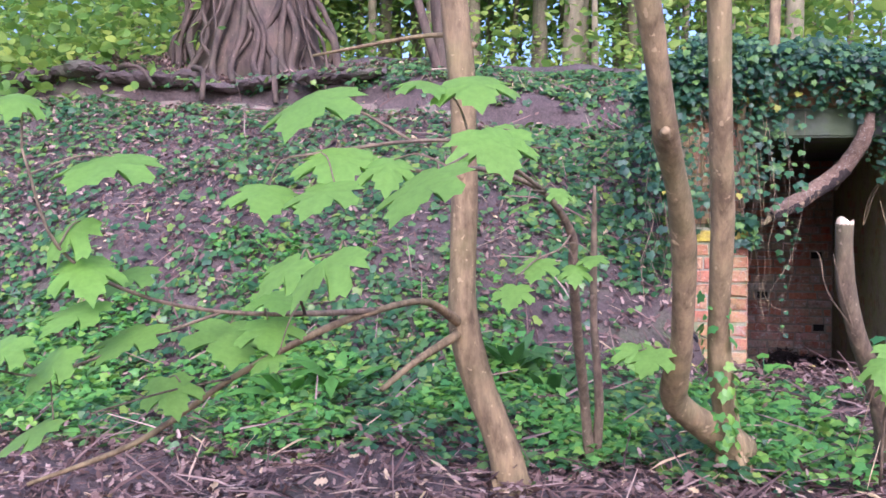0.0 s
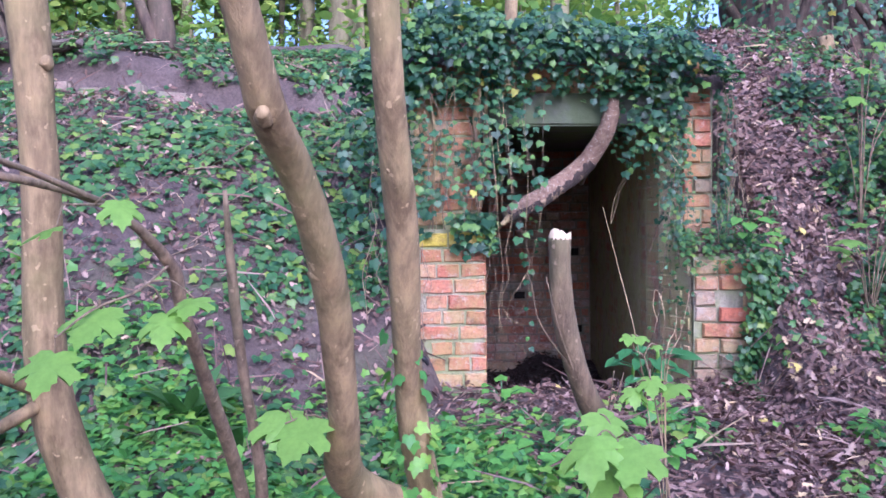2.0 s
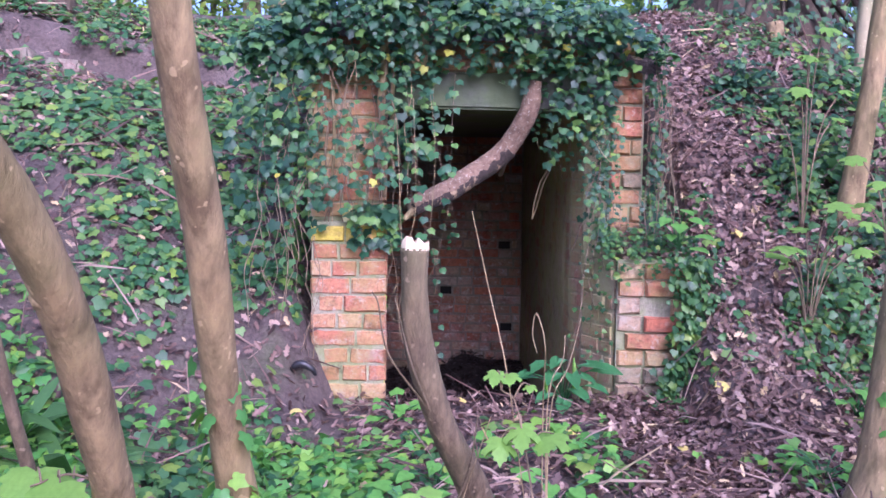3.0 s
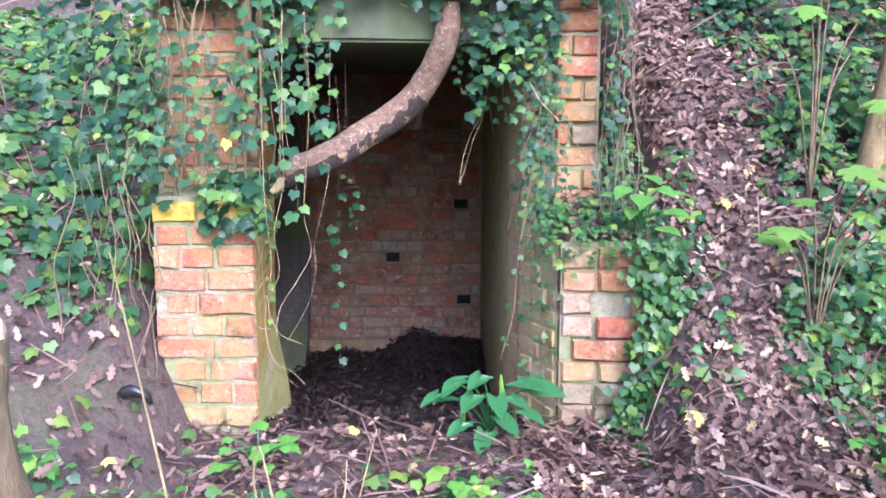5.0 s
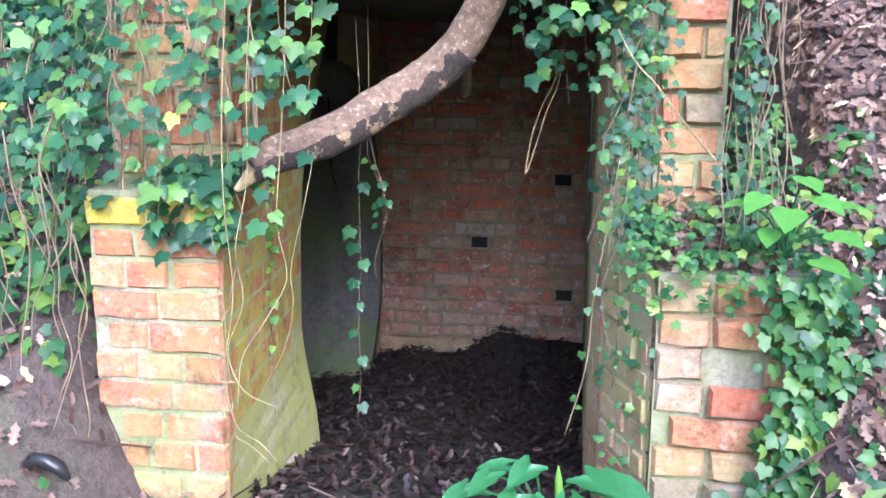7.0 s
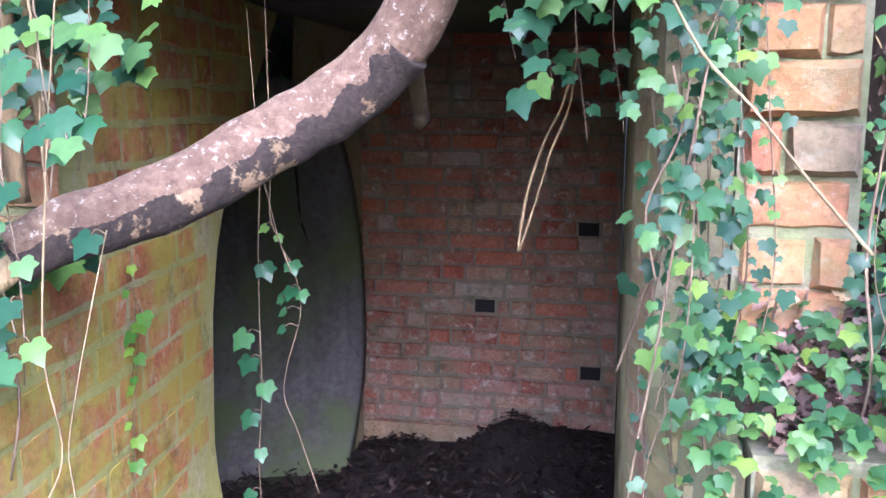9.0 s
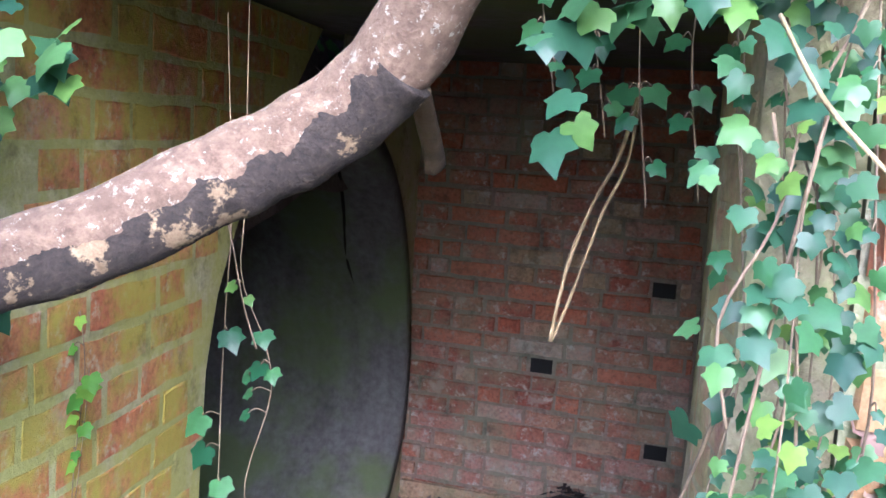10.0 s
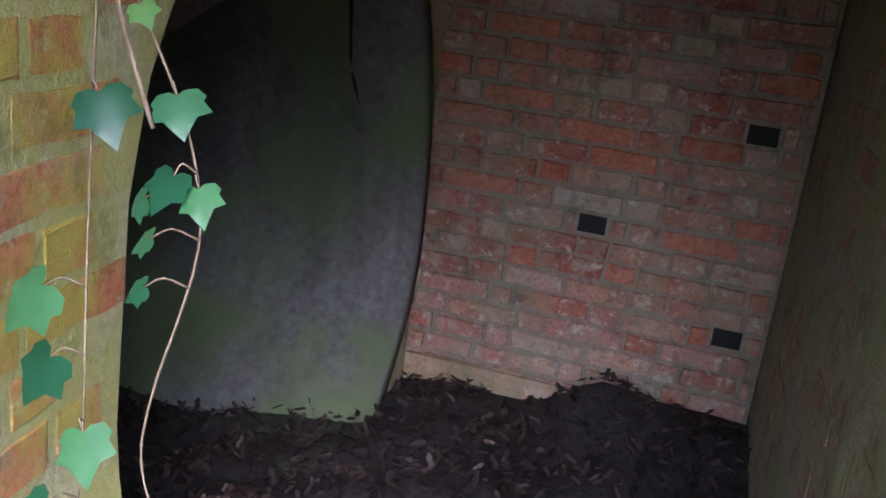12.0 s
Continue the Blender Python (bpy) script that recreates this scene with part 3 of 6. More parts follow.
rvv, rff = [], []
zs = np.linspace(-0.2, 1.83, 24)
dirx = (REVEAL_B[0] - REVEAL_A[0]) / (REVEAL_B[1] - REVEAL_A[1])
for z in zs:
    y0, y1 = (WING_Y + 0.02, reveal_end(z)) if z < 1.24 else (WALL_Y + 0.02, reveal_end(z))
    x0, x1 = REVEAL_A[0] + dirx * (y0 - REVEAL_A[1]) - 0.012, REVEAL_A[0] + dirx * (y1 - REVEAL_A[1]) - 0.012
    x1 += 0.07 * float(smooth(0.62, 0.1, z))
    rvv += [(x0, y0, z), (x1, y1, z), (x1 - 0.10, y1, z), (x0 - 0.22, y0, z)]
for i in range(len(zs) - 1):
    rff += [(4 * i + k, 4 * i + (k + 1) % 4, 4 * i + 4 + (k + 1) % 4, 4 * i + 4 + k) for k in range(4)]
rff += [(3, 2, 1, 0), tuple(4 * (len(zs) - 1) + k for k in range(4))]
reveal_l = mesh_object("wall_reveal_left", rvv, rff, MORTAR_MOSS)
tagged(reveal_l, "brick doorway side, yellow-green with algae", "wall", kind="structure")
# right inner wall
wall_r = slab("wall_right", [(1.612, WALL_Y + 0.03), (1.62, 9.2), (1.468, 9.2), (1.468, 6.62), (1.505, 6.43)], -0.3, 1.84, RENDER_DAMP, "damp green-stained brick side wall")
jamb = slab("wall_jamb", [(1.505, 6.41), (1.616, WING_Y + 0.03), (1.622, 6.36), (1.60, 6.41)], -0.3, 1.06, RENDER_DAMP, "splayed brick edge of the doorway")
back = slab("wall_back", [(-0.1, BACK_Y + 0.012), (1.46, BACK_Y + 0.012), (1.46, 9.3), (-0.1, 9.3)], -0.4, 1.84, MORTAR_DARK, "dark red brick end wall inside")
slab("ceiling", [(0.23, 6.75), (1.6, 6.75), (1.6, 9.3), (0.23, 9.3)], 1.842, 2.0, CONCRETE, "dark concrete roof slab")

# concrete lintel, with worn edges
bm = bmesh.new()
bmesh.ops.create_cube(bm, size=1, matrix=Matrix.Translation((1.03, WALL_Y + 0.2, 1.91)) @ Matrix.Diagonal((1.2, 0.42, 0.185, 1)))
bmesh.ops.bevel(bm, geom=bm.edges[:], offset=0.012, segments=2, affect="EDGES")
bmesh.ops.subdivide_edges(bm, edges=bm.edges[:], cuts=2)
for v in bm.verts:
    v.co += 0.006 * noise.noise_vector(v.co * 9)
me = bpy.data.meshes.new("lintel")
bm.to_mesh(me)
bm.free()
me.materials.append(CONCRETE)
tagged(new("lintel", me), "grey stained concrete lintel over the doorway", "lintel", kind="structure")


# concrete arch of the tunnel that leads off to the side
def arch(scale_y, scale_z):
    pts = []
    for a in np.linspace(-0.85, math.pi + 0.85, 50):
        cy, sz = math.cos(a), math.sin(a)
        y, z = 8.04 + scale_y * np.sign(cy) * abs(cy) ** 0.8, 0.42 + scale_z * sz
        if sz < 0:
            y = 8.04 + np.sign(cy) * (scale_y - min(0.36, 0.30 * (sz / 0.48) ** 2))
        pts.append((y, z))
    return pts


av, af = [], []
inner, outer = arch(0.90, 1.10), arch(0.98, 1.19)
xs = np.linspace(0.27, -2.6, 14)
for x in xs:
    av += [(x, y, z) for y, z in inner]
for x in xs:
    av += [(x, y, z) for y, z in outer]
k = len(inner)
m = len(xs)
for i in range(m - 1):
    for j in range(k - 1):
        af.append((i * k + j, i * k + j + 1, (i + 1) * k + j + 1, (i + 1) * k + j))
        o = m * k
        af.append((o + i * k + j + 1, o + i * k + j, o + (i + 1) * k + j, o + (i + 1) * k + j + 1))
for j in range(k - 1):
    af.append((j, m * k + j, m * k + j + 1, j + 1))
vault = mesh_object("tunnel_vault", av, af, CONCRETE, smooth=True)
tagged(vault, "curved grey concrete tunnel lining, green-stained", "vault", kind="structure")
# the crack is a thin near-black tube, its inner shade painted on
limb("crack", [(0.12, 8.40, 1.475), (0.103, 8.488, 1.418), (0.05, 8.70, 1.222), (0.02, 8.815, 1.04), (0.03, 8.85, 0.95), (0.05, 8.884, 0.86)], [0.003, 0.007, 0.008, 0.006, 0.005, 0.002], HOLE, vault, 5, 5, 0.3, 61)
limb("seam", [(-0.6, 8.942, 0.50), (-0.25, 8.939, 0.532), (0.0, 8.937, 0.556)], [0.003, 0.003, 0.002], MORTAR_DARK, vault, 5, 5, 0.3, 62)
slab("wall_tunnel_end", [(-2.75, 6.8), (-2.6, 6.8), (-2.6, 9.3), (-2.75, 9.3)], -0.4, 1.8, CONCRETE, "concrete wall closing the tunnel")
# head wall round the arch mouth
hv, hf = [], []
for y, z in outer:
    hv.append((0.25, y, z))
    hv.append((0.25, min(9.04, max(6.9, 8.04 + (y - 8.04) * 1.35)), min(1.86, z + 0.75 * max(0, z - 0.5)) if z < 1.5 else 1.86))
for j in range(k // 2 - 1):
    hf.append((2 * j, 2 * j + 2, 2 * j + 3, 2 * j + 1))
tagged(mesh_object("wall_tunnel_head", hv, hf, RENDER), "rendered wall round the tunnel mouth", "wall", kind="structure")

# ---- trees ----
def tree(at, label, trunk, limbs=(), mat=BARK, group="", seed=0, sides=14):
    e = thing("tree", at, label, "tree", group)
    hold(limb("trunk", trunk[0], trunk[1], mat, None, sides, 8, 0.05, seed), e)
    for i, (p, r) in enumerate(limbs):
        hold(limb("branch", p, r, mat, None, 8, 6, 0.06, seed + 11 + i), e)
    return e


t1 = tree((-0.63, 3.62, 0.2), "slender young sycamore with smooth brown bark", ([(-0.60, 3.62, 0.12), (-0.645, 3.61, 0.33), (-0.745, 3.58, 0.62), (-0.80, 3.56, 0.84), (-0.80, 3.54, 1.15), (-0.79, 3.52, 1.5), (-0.80, 3.5, 1.85), (-0.83, 3.48, 2.2), (-0.9, 3.4, 3.2), (-1.0, 3.3, 5.2)],
     [0.082, 0.07, 0.06, 0.064, 0.052, 0.051, 0.055, 0.052, 0.045, 0.03]),
    [([(-0.81, 3.53, 0.86), (-0.86, 3.2, 0.97), (-0.90, 2.75, 0.98), (-1.02, 2.55, 0.93), (-1.25, 2.45, 0.80), (-1.5, 2.35, 0.62), (-1.8, 2.25, 0.5)], [0.022, 0.013, 0.0115, 0.011, 0.010, 0.009, 0.006]),
     ([(-0.81, 3.52, 0.82), (-0.92, 3.25, 0.74), (-1.0, 3.1, 0.66)], [0.02, 0.014, 0.010]),
     ([(-0.74, 3.5, 1.95), (-0.95, 3.6, 2.02), (-1.5, 3.7, 1.98)], [0.012, 0.010, 0.006])], seed=3)
t2 = tree((0.25, 3.95, 0.3), "crooked sycamore stem bent at its foot", ([(0.30, 4.0, 0.30), (0.16, 3.85, 0.42), (0.03, 3.68, 0.55), (0.02, 3.54, 0.66), (0.042, 3.41, 0.82), (0.047, 3.24, 1.09), (0.034, 3.10, 1.29), (0.008, 2.99, 1.42), (-0.02, 2.82, 1.55), (-0.04, 2.72, 1.72), (-0.08, 2.6, 1.95), (-0.16, 2.4, 2.4), (-0.3, 2.0, 3.4), (-0.5, 1.6, 5.0)],
     [0.070, 0.062, 0.054, 0.050, 0.042, 0.040, 0.043, 0.037, 0.040, 0.035, 0.036, 0.034, 0.030, 0.024]),
    [([(-0.02, 2.81, 1.52), (-0.015, 2.775, 1.53)], [0.022, 0.013])], seed=5)
t3 = tree((0.24, 3.92, 0.3), "straight slender sycamore stem with ivy at its foot", ([(0.27, 3.98, 0.22), (0.235, 3.93, 0.42), (0.195, 3.84, 0.72), (0.19, 3.76, 0.92), (0.189, 3.58, 1.3), (0.17, 3.42, 1.7), (0.155, 3.3, 2.15), (0.12, 3.0, 3.2), (0.05, 2.5, 5.2)],
     [0.07, 0.052, 0.046, 0.044, 0.043, 0.043, 0.042, 0.036, 0.026]), seed=8)
stump = tree((0.85, 4.02, 0.3), "snapped sapling stump with a splintered pale top", ([(0.90, 4.06, 0.25), (0.86, 4.02, 0.42), (0.80, 3.94, 0.62), (0.72, 3.86, 0.80), (0.665, 3.79, 0.98), (0.645, 3.755, 1.14), (0.645, 3.75, 1.255)], [0.068, 0.052, 0.041, 0.037, 0.035, 0.033, 0.034]),
    [([(0.70, 3.82, 0.82), (0.64, 3.74, 0.98), (0.60, 3.72, 1.14)], [0.003, 0.0025, 0.0015]),
     ([(0.68, 3.80, 0.86), (0.585, 3.76, 1.0), (0.56, 3.75, 1.12), (0.545, 3.75, 1.15)], [0.003, 0.0025, 0.002, 0.0015]),
     ([(0.73, 3.84, 0.55), (0.78, 3.76, 0.72), (0.80, 3.74, 0.86)], [0.003, 0.0025, 0.0015])], mat=BARK_DEAD, seed=12)
sv, sf = [], []
for i in range(14):
    a = i * 2 * math.pi / 14
    sv.append((0.645 + 0.034 * math.cos(a), 3.75 + 0.034 * math.sin(a), 1.25))
    hgt = 0.03 if math.sin(a * 2.0 + 0.5) > -0.2 else 0.006
    sv.append((0.645 + 0.033 * math.cos(a), 3.75 + 0.033 * math.sin(a), 1.255 + hgt * (0.6 + 0.4 * math.sin(5.1 * i))))
sv.append((0.645, 3.75, 1.254))
for i in range(14):
    j = (i + 1) % 14
    sf += [(2 * i, 2 * j, 2 * j + 1, 2 * i + 1), (2 * i + 1, 2 * j + 1, 28)]
hold(mesh_object("splinter", sv, sf, FRESH), stump)

saps = tree((-0.34, 3.95, 0.25), "pair of thin reddish sapling stems", ([(-0.33, 3.97, 0.18), (-0.345, 3.85, 0.5), (-0.35, 3.6, 0.8), (-0.34, 3.3, 1.1), (-0.335, 3.2, 1.22), (-0.41, 3.0, 1.36), (-0.55, 2.75, 1.42), (-0.66, 2.5, 1.40), (-0.80, 2.3, 1.42)],
     [0.026, 0.022, 0.02, 0.018, 0.015, 0.010, 0.008, 0.006, 0.004]),
    [([(-0.31, 3.98, 0.2), (-0.29, 3.9, 0.5), (-0.30, 3.75, 0.85), (-0.29, 3.6, 1.15), (-0.28, 3.5, 1.4)], [0.022, 0.02, 0.017, 0.014, 0.006])], mat=TWIG, seed=20, sides=9)

post = tree((3.05, 8.0, 2.2), "short dead grey stem on the bank", ([(3.12, 7.9, 2.1), (3.1, 7.95, 2.35), (3.08, 8.0, 2.6)], [0.07, 0.06, 0.055]), seed=22)
near_right = tree((2.17, 4.6, 0.3), "stout leaning tree trunk beside the path", ([(2.20, 4.62, 0.2), (2.26, 4.66, 0.45), (2.31, 4.70, 0.75), (2.41, 4.75, 1.4), (2.52, 4.8, 2.2), (2.66, 4.8, 3.6), (2.86, 4.7, 5.5)], [0.13, 0.10, 0.09, 0.082, 0.078, 0.07, 0.05]), seed=25)
slope_a = tree((2.86, 6.35, 1.2), "slim brown tree on the leaf-strewn bank", ([(2.80, 6.3, 1.05), (2.87, 6.34, 1.25), (2.93, 6.36, 1.6), (3.02, 6.38, 2.2), (3.10, 6.4, 3.0), (3.2, 6.5, 5)], [0.09, 0.07, 0.06, 0.055, 0.05, 0.035]), seed=27)
slope_b = tree((3.54, 7.3, 1.9), "twin grey tree stems on the bank", ([(3.50, 7.25, 1.5), (3.55, 7.35, 1.9), (3.62, 7.45, 2.5), (3.7, 7.5, 3.6), (3.7, 7.6, 5.5)], [0.08, 0.065, 0.06, 0.05, 0.04]),
    [([(3.50, 7.3, 1.6), (3.42, 7.4, 2.2), (3.52, 7.5, 3.2)], [0.05, 0.045, 0.035])], mat=BARK_FAR, seed=29)
roof_tree = tree((0.63, 6.25, 2.0), "thin stem rooted in the ivy above the doorway", ([(0.62, 6.22, 1.98), (0.635, 6.25, 2.25), (0.65, 6.3, 2.63), (0.68, 6.4, 3.6), (0.7, 6.5, 5.0)], [0.045, 0.04, 0.037, 0.032, 0.024]), mat=BARK, seed=31)
ivied = tree((-2.15, 8.75, 2.5), "ivy-clad forked tree behind the ledge", ([(-2.12, 8.75, 2.4), (-2.16, 8.78, 2.9), (-2.24, 8.8, 3.5), (-2.4, 8.8, 5.5)], [0.12, 0.10, 0.09, 0.07]),
    [([(-2.1, 8.76, 2.45), (-2.32, 8.7, 3.1), (-2.62, 8.7, 4.2)], [0.06, 0.05, 0.04])], mat=BARK_DARK, seed=33)


def old_tree(at, label, radius, seed, roots):
    """Old trunk with a flared foot, surface roots, and thick climbing stems."""
    x, y, z = at
    g = np.random.default_rng(seed)
    e = thing("tree", at, label, "tree")
    hold(limb("trunk", [(x, y, z - 0.3), (x, y, z + 0.2), (x + 0.05, y, z + 0.9), (x + 0.1, y, z + 2.2), (x + 0.1, y, z + 5)], [radius * 1.35, radius * 1.1, radius * 0.9, radius * 0.8, radius * 0.6], BARK_DARK, None, 22, 6, 0.07, seed), e)
    for i in range(roots):
        a = -math.pi * (0.02 + 0.96 * (i + g.uniform(-0.3, 0.3)) / roots)
        c, s_ = math.cos(a), math.sin(a)
        r0 = radius * 1.05
        wv = g.uniform(-0.14, 0.14, 3)
        pts = [(x + c * r0 * 1.7 + wv[0], y + s_ * r0 * 1.5, z - 0.16), (x + c * r0 * 1.3 + wv[1], y + s_ * r0 * 1.2, z + 0.06), (x + c * r0 * 1.15 + wv[2], y + s_ * r0 * 1.08, z + 0.4), (x + c * r0 * 1.0 + g.uniform(-0.1, 0.1), y + s_ * r0, z + 0.75),
               (x + c * r0 * 0.9 + g.uniform(-0.2, 0.2), y + s_ * r0 * 0.92, z + 1.2), (x + c * r0 * 0.85 + g.uniform(-0.2, 0.2), y + s_ * r0 * 0.85, z + 2.6)]
        w = g.uniform(0.012, 0.042)
        hold(limb("root", pts, [w * 0.8, w * 1.1, w * 1.1, w, w * 0.85, w * 0.7], BARK_DARK, None, 7, 5, 0.1, seed + i), e)
    return e


old_tree((-4.55, 9.6, 2.85), "huge old tree with gnarled surface roots", 0.72, 41, 26)
old_tree((3.35, 9.3, 2.75), "dark old trunk with roots and climbing ivy", 0.62, 43, 13)

# dead limb hanging across the doorway
LIMB_PATH = [(0.6, 6.03, 1.315), (0.655, 6.08, 1.348), (0.715, 6.16, 1.371), (0.8, 6.22, 1.412), (0.87, 6.28, 1.463), (0.925, 6.32, 1.497), (0.985, 6.35, 1.537), (1.045, 6.36, 1.585), (1.09, 6.35, 1.632), (1.135, 6.33, 1.7), (1.18, 6.28, 1.79), (1.2, 6.26, 1.87), (1.21, 6.25, 1.96)]
LIMB_R = [0.036, 0.043, 0.047, 0.050, 0.051, 0.052, 0.053, 0.053, 0.053, 0.052, 0.050, 0.046, 0.036]
fallen = thing("dead_limb", (0.7, 6.06, 1.3), "dead curved tree limb with peeling bark across the doorway", "branch")
hold(limb("bark", LIMB_PATH, LIMB_R, LIMB, None, 30, 14, 0.022, 51, "brown-pink bark with pale lichen"), fallen)
hold(limb("bare_wood", [(x + 0.005, y - 0.006, z - 0.0145) for x, y, z in LIMB_PATH[:9]], [r * (0.90 - 0.02 * (k % 2)) for k, r in enumerate(LIMB_R[:9])], BARE, None, 30, 16, 0.03, 52, "bare dark wood where the bark has gone"), fallen)
hold(limb("broken_twig", [(1.09, 6.37, 1.64), (1.09, 6.45, 1.58), (1.08, 6.54, 1.52), (1.073, 6.58, 1.495)], [0.016, 0.014, 0.013, 0.017], DEADWOOD, None, 8, 5, 0.15, 53), fallen)
hold(limb("stub", [(0.64, 6.06, 1.335), (0.60, 6.03, 1.29), (0.565, 6.02, 1.255)], [0.022, 0.017, 0.010], STRAW, None, 8, 4, 0.2, 54), fallen)

# ---- background woodland ----
far_kinds = []
for kind in range(3):
    g = np.random.default_rng(60 + kind)
    e = thing("tree", (0, 0, 0), "slim pale woodland tree in fresh spring leaf", "tree", "background trees")
    lean = g.uniform(-0.4, 0.4, 2)
    w = (0.07, 0.10, 0.14)[kind]
    p = [(0, 0, -0.3), (lean[0] * 0.1, 0, 1.5), (lean[0] * 0.5, lean[1] * 0.4, 4), (lean[0], lean[1], 9)]
    limb("trunk", p, [w * 1.3, w, w * 0.8, w * 0.4], BARK_FAR, e, 8, 5, 0.08, 60 + kind)
    for b in range(4):
        a, z = g.uniform(0, 6.28), g.uniform(2.0, 6.0)
        limb("branch", [(lean[0] * z / 9, 0, z), (0.6 * math.cos(a), 0.6 * math.sin(a), z + 0.4), (1.5 * math.cos(a), 1.5 * math.sin(a), z + 0.9)], [0.03, 0.02, 0.008], BARK_FAR, e, 5, 3, 0.1, b)
    n = 760
    a, r = g.uniform(0, 6.28, n), 1.9 * np.sqrt(g.uniform(0, 1, n))
    pos = np.stack([r * np.cos(a) + lean[0] * 0.5, r * np.sin(a), 2.2 + 6.5 * g.beta(1.6, 1.3, n)], 1)
    leaves("crown", ROUND, pos, (0, 0, 1), (0, 0, -0.3), g.uniform(0.14, 0.34, n), CANOPY, 1.0, 70 + kind, e)
    far_kinds.append(e)
g = np.random.default_rng(99)
spots = []
while len(spots) < 96:
    x, y = g.uniform(-22, 12), g.uniform(11.5, 34)
    if abs(x + 4.5) < 1.2 and y < 14 or (2.5 < x < 9 and y < 26):
        continue
    spots.append((x, y))
for i, (x, y) in enumerate(spots):
    m = pose(x, y, float(height(x, y)), 0, 0, g.uniform(0, 360)) @ Matrix.Diagonal((*[g.uniform(0.8, 1.3)] * 3, 1))
    if i < 3:
        far_kinds[i].matrix_basis = m
    else:
        copy_thing(far_kinds[i % 3], pose(x, y, float(height(x, y)), 0, 0, g.uniform(0, 360)))
# unseen trees added behind and to both sides, which also block low sky light
g = np.random.default_rng(97)
behind = []
while len(behind) < 34:
    x, y = g.uniform(-22, 22), g.uniform(-24, 8)
    if -13 < x < 12 and y > -11:
        continue
    behind.append((x, y))
for i, (x, y) in enumerate(behind):
    copy_thing(far_kinds[i % 3], pose(x, y, float(height(x, y)), 0, 0, g.uniform(0, 360)))
# undergrowth in clumps
g = np.random.default_rng(101)
cl = np.stack([g.uniform(-22, 10, 330), g.uniform(11.5, 28, 330)], 1)
cl = cl[~((cl[:, 0] > 2.2) & (cl[:, 0] < 7) & (cl[:, 1] < 20))]
lc = np.stack([g.uniform(-9.5, -5.2, 40), g.uniform(7.5, 11.5, 40)], 1)
cl = np.concatenate([cl, lc])
n = 90
cp = np.repeat(cl, n, 0) + g.normal(0, 0.45, (len(cl) * n, 2))
cz = height(cp[:, 0], cp[:, 1]) + np.abs(g.normal(0.1, 1.05, len(cp))) * np.repeat(g.uniform(0.5, 1.6, len(cl)), n)
tagged(leaves("undergrowth", ROUND, np.column_stack([cp, cz]), (0, -0.3, 1), (0, 0, -0.4), g.uniform(0.06, 0.17, len(cp)), CANOPY, 1.0, 102), "bright green woodland undergrowth behind the banks", "undergrowth", kind="stuff")
# low wall of stones along the ledge
g = random.Random(5)
for i in range(17):
    x = -6.2 + i * 0.27 + g.uniform(-0.04, 0.04)
    w, h, d = g.uniform(0.17, 0.25), g.uniform(0.11, 0.17), 0.16
    bm = bmesh.new()
    bmesh.ops.create_cube(bm, size=1, matrix=Matrix.Diagonal((w, d, h, 1)))
    bmesh.ops.bevel(bm, geom=bm.edges[:], offset=0.02, segments=2, affect="EDGES")
    for v in bm.verts:
        v.co += 0.012 * noise.noise_vector(v.co * 9 + Vector((i * 3.1, 0, 0)))
    me = bpy.data.meshes.new("stone")
    bm.to_mesh(me)
    bm.free()
    me.materials.append(MORTAR_DARK)
    ob = new("stone", me)
    yy = 8.10 - 0.10 * math.sin(1.7 * x)
    ob.matrix_basis = pose(x, yy, float(height(x, yy - 0.1)) + h * 0.2, g.uniform(-6, 6), g.uniform(-5, 5), g.uniform(-8, 8))
    tagged(ob, "mossy block in the low wall along the ledge", "stone", "ledge wall blocks")

# turf lip that overhangs the soil ledge
def ledge_y(x):
    return 8.16 - 0.10 * np.sin(1.7 * x) + 0.7 * smooth(-1.3, 0.1, x)


# clods and turf sods along the brink, each rough and partly undercut
g = random.Random(44)
x = -7.0
while x < -2.6:
    w, d, h = g.uniform(0.16, 0.5), g.uniform(0.12, 0.26), g.uniform(0.035, 0.085)
    bm = bmesh.new()
    bmesh.ops.create_icosphere(bm, subdivisions=3, radius=1.0, matrix=Matrix.Diagonal((w * 0.62, d, h, 1)))
    for v in bm.verts:
        v.co += 0.05 * noise.noise_vector(v.co * 7 + Vector((x * 5, 0, 0))) + 0.02 * noise.noise_vector(v.co * 19 + Vector((x * 5, 3, 0)))
    me = bpy.data.meshes.new("turf_sod")
    bm.to_mesh(me)
    bm.free()
    me.materials.append(SOIL)
    ob = new("turf_sod", me)
    ly = float(ledge_y(x))
    ob.matrix_basis = pose(x, ly + g.uniform(0.0, 0.07), float(height(x, ly + 0.2)) - h * 0.55, g.uniform(-8, 8), g.uniform(-6, 6), g.uniform(-12, 12))
    tagged(ob, "rough sod of rooty soil overhanging the ledge", "turf", "ledge sods")
    x += w * g.choice((0.7, 0.8, 0.95, 1.5))

# ---- ground cover ----
def patch(x, y, f=1.0, k=0.0):
    return 0.5 + 0.25 * np.sin(f * (2.3 * x + 1.1 * y) + k) + 0.25 * np.sin(f * (-1.4 * x + 2.6 * y) + 1.3 + k) * np.cos(f * 1.9 * x + k)


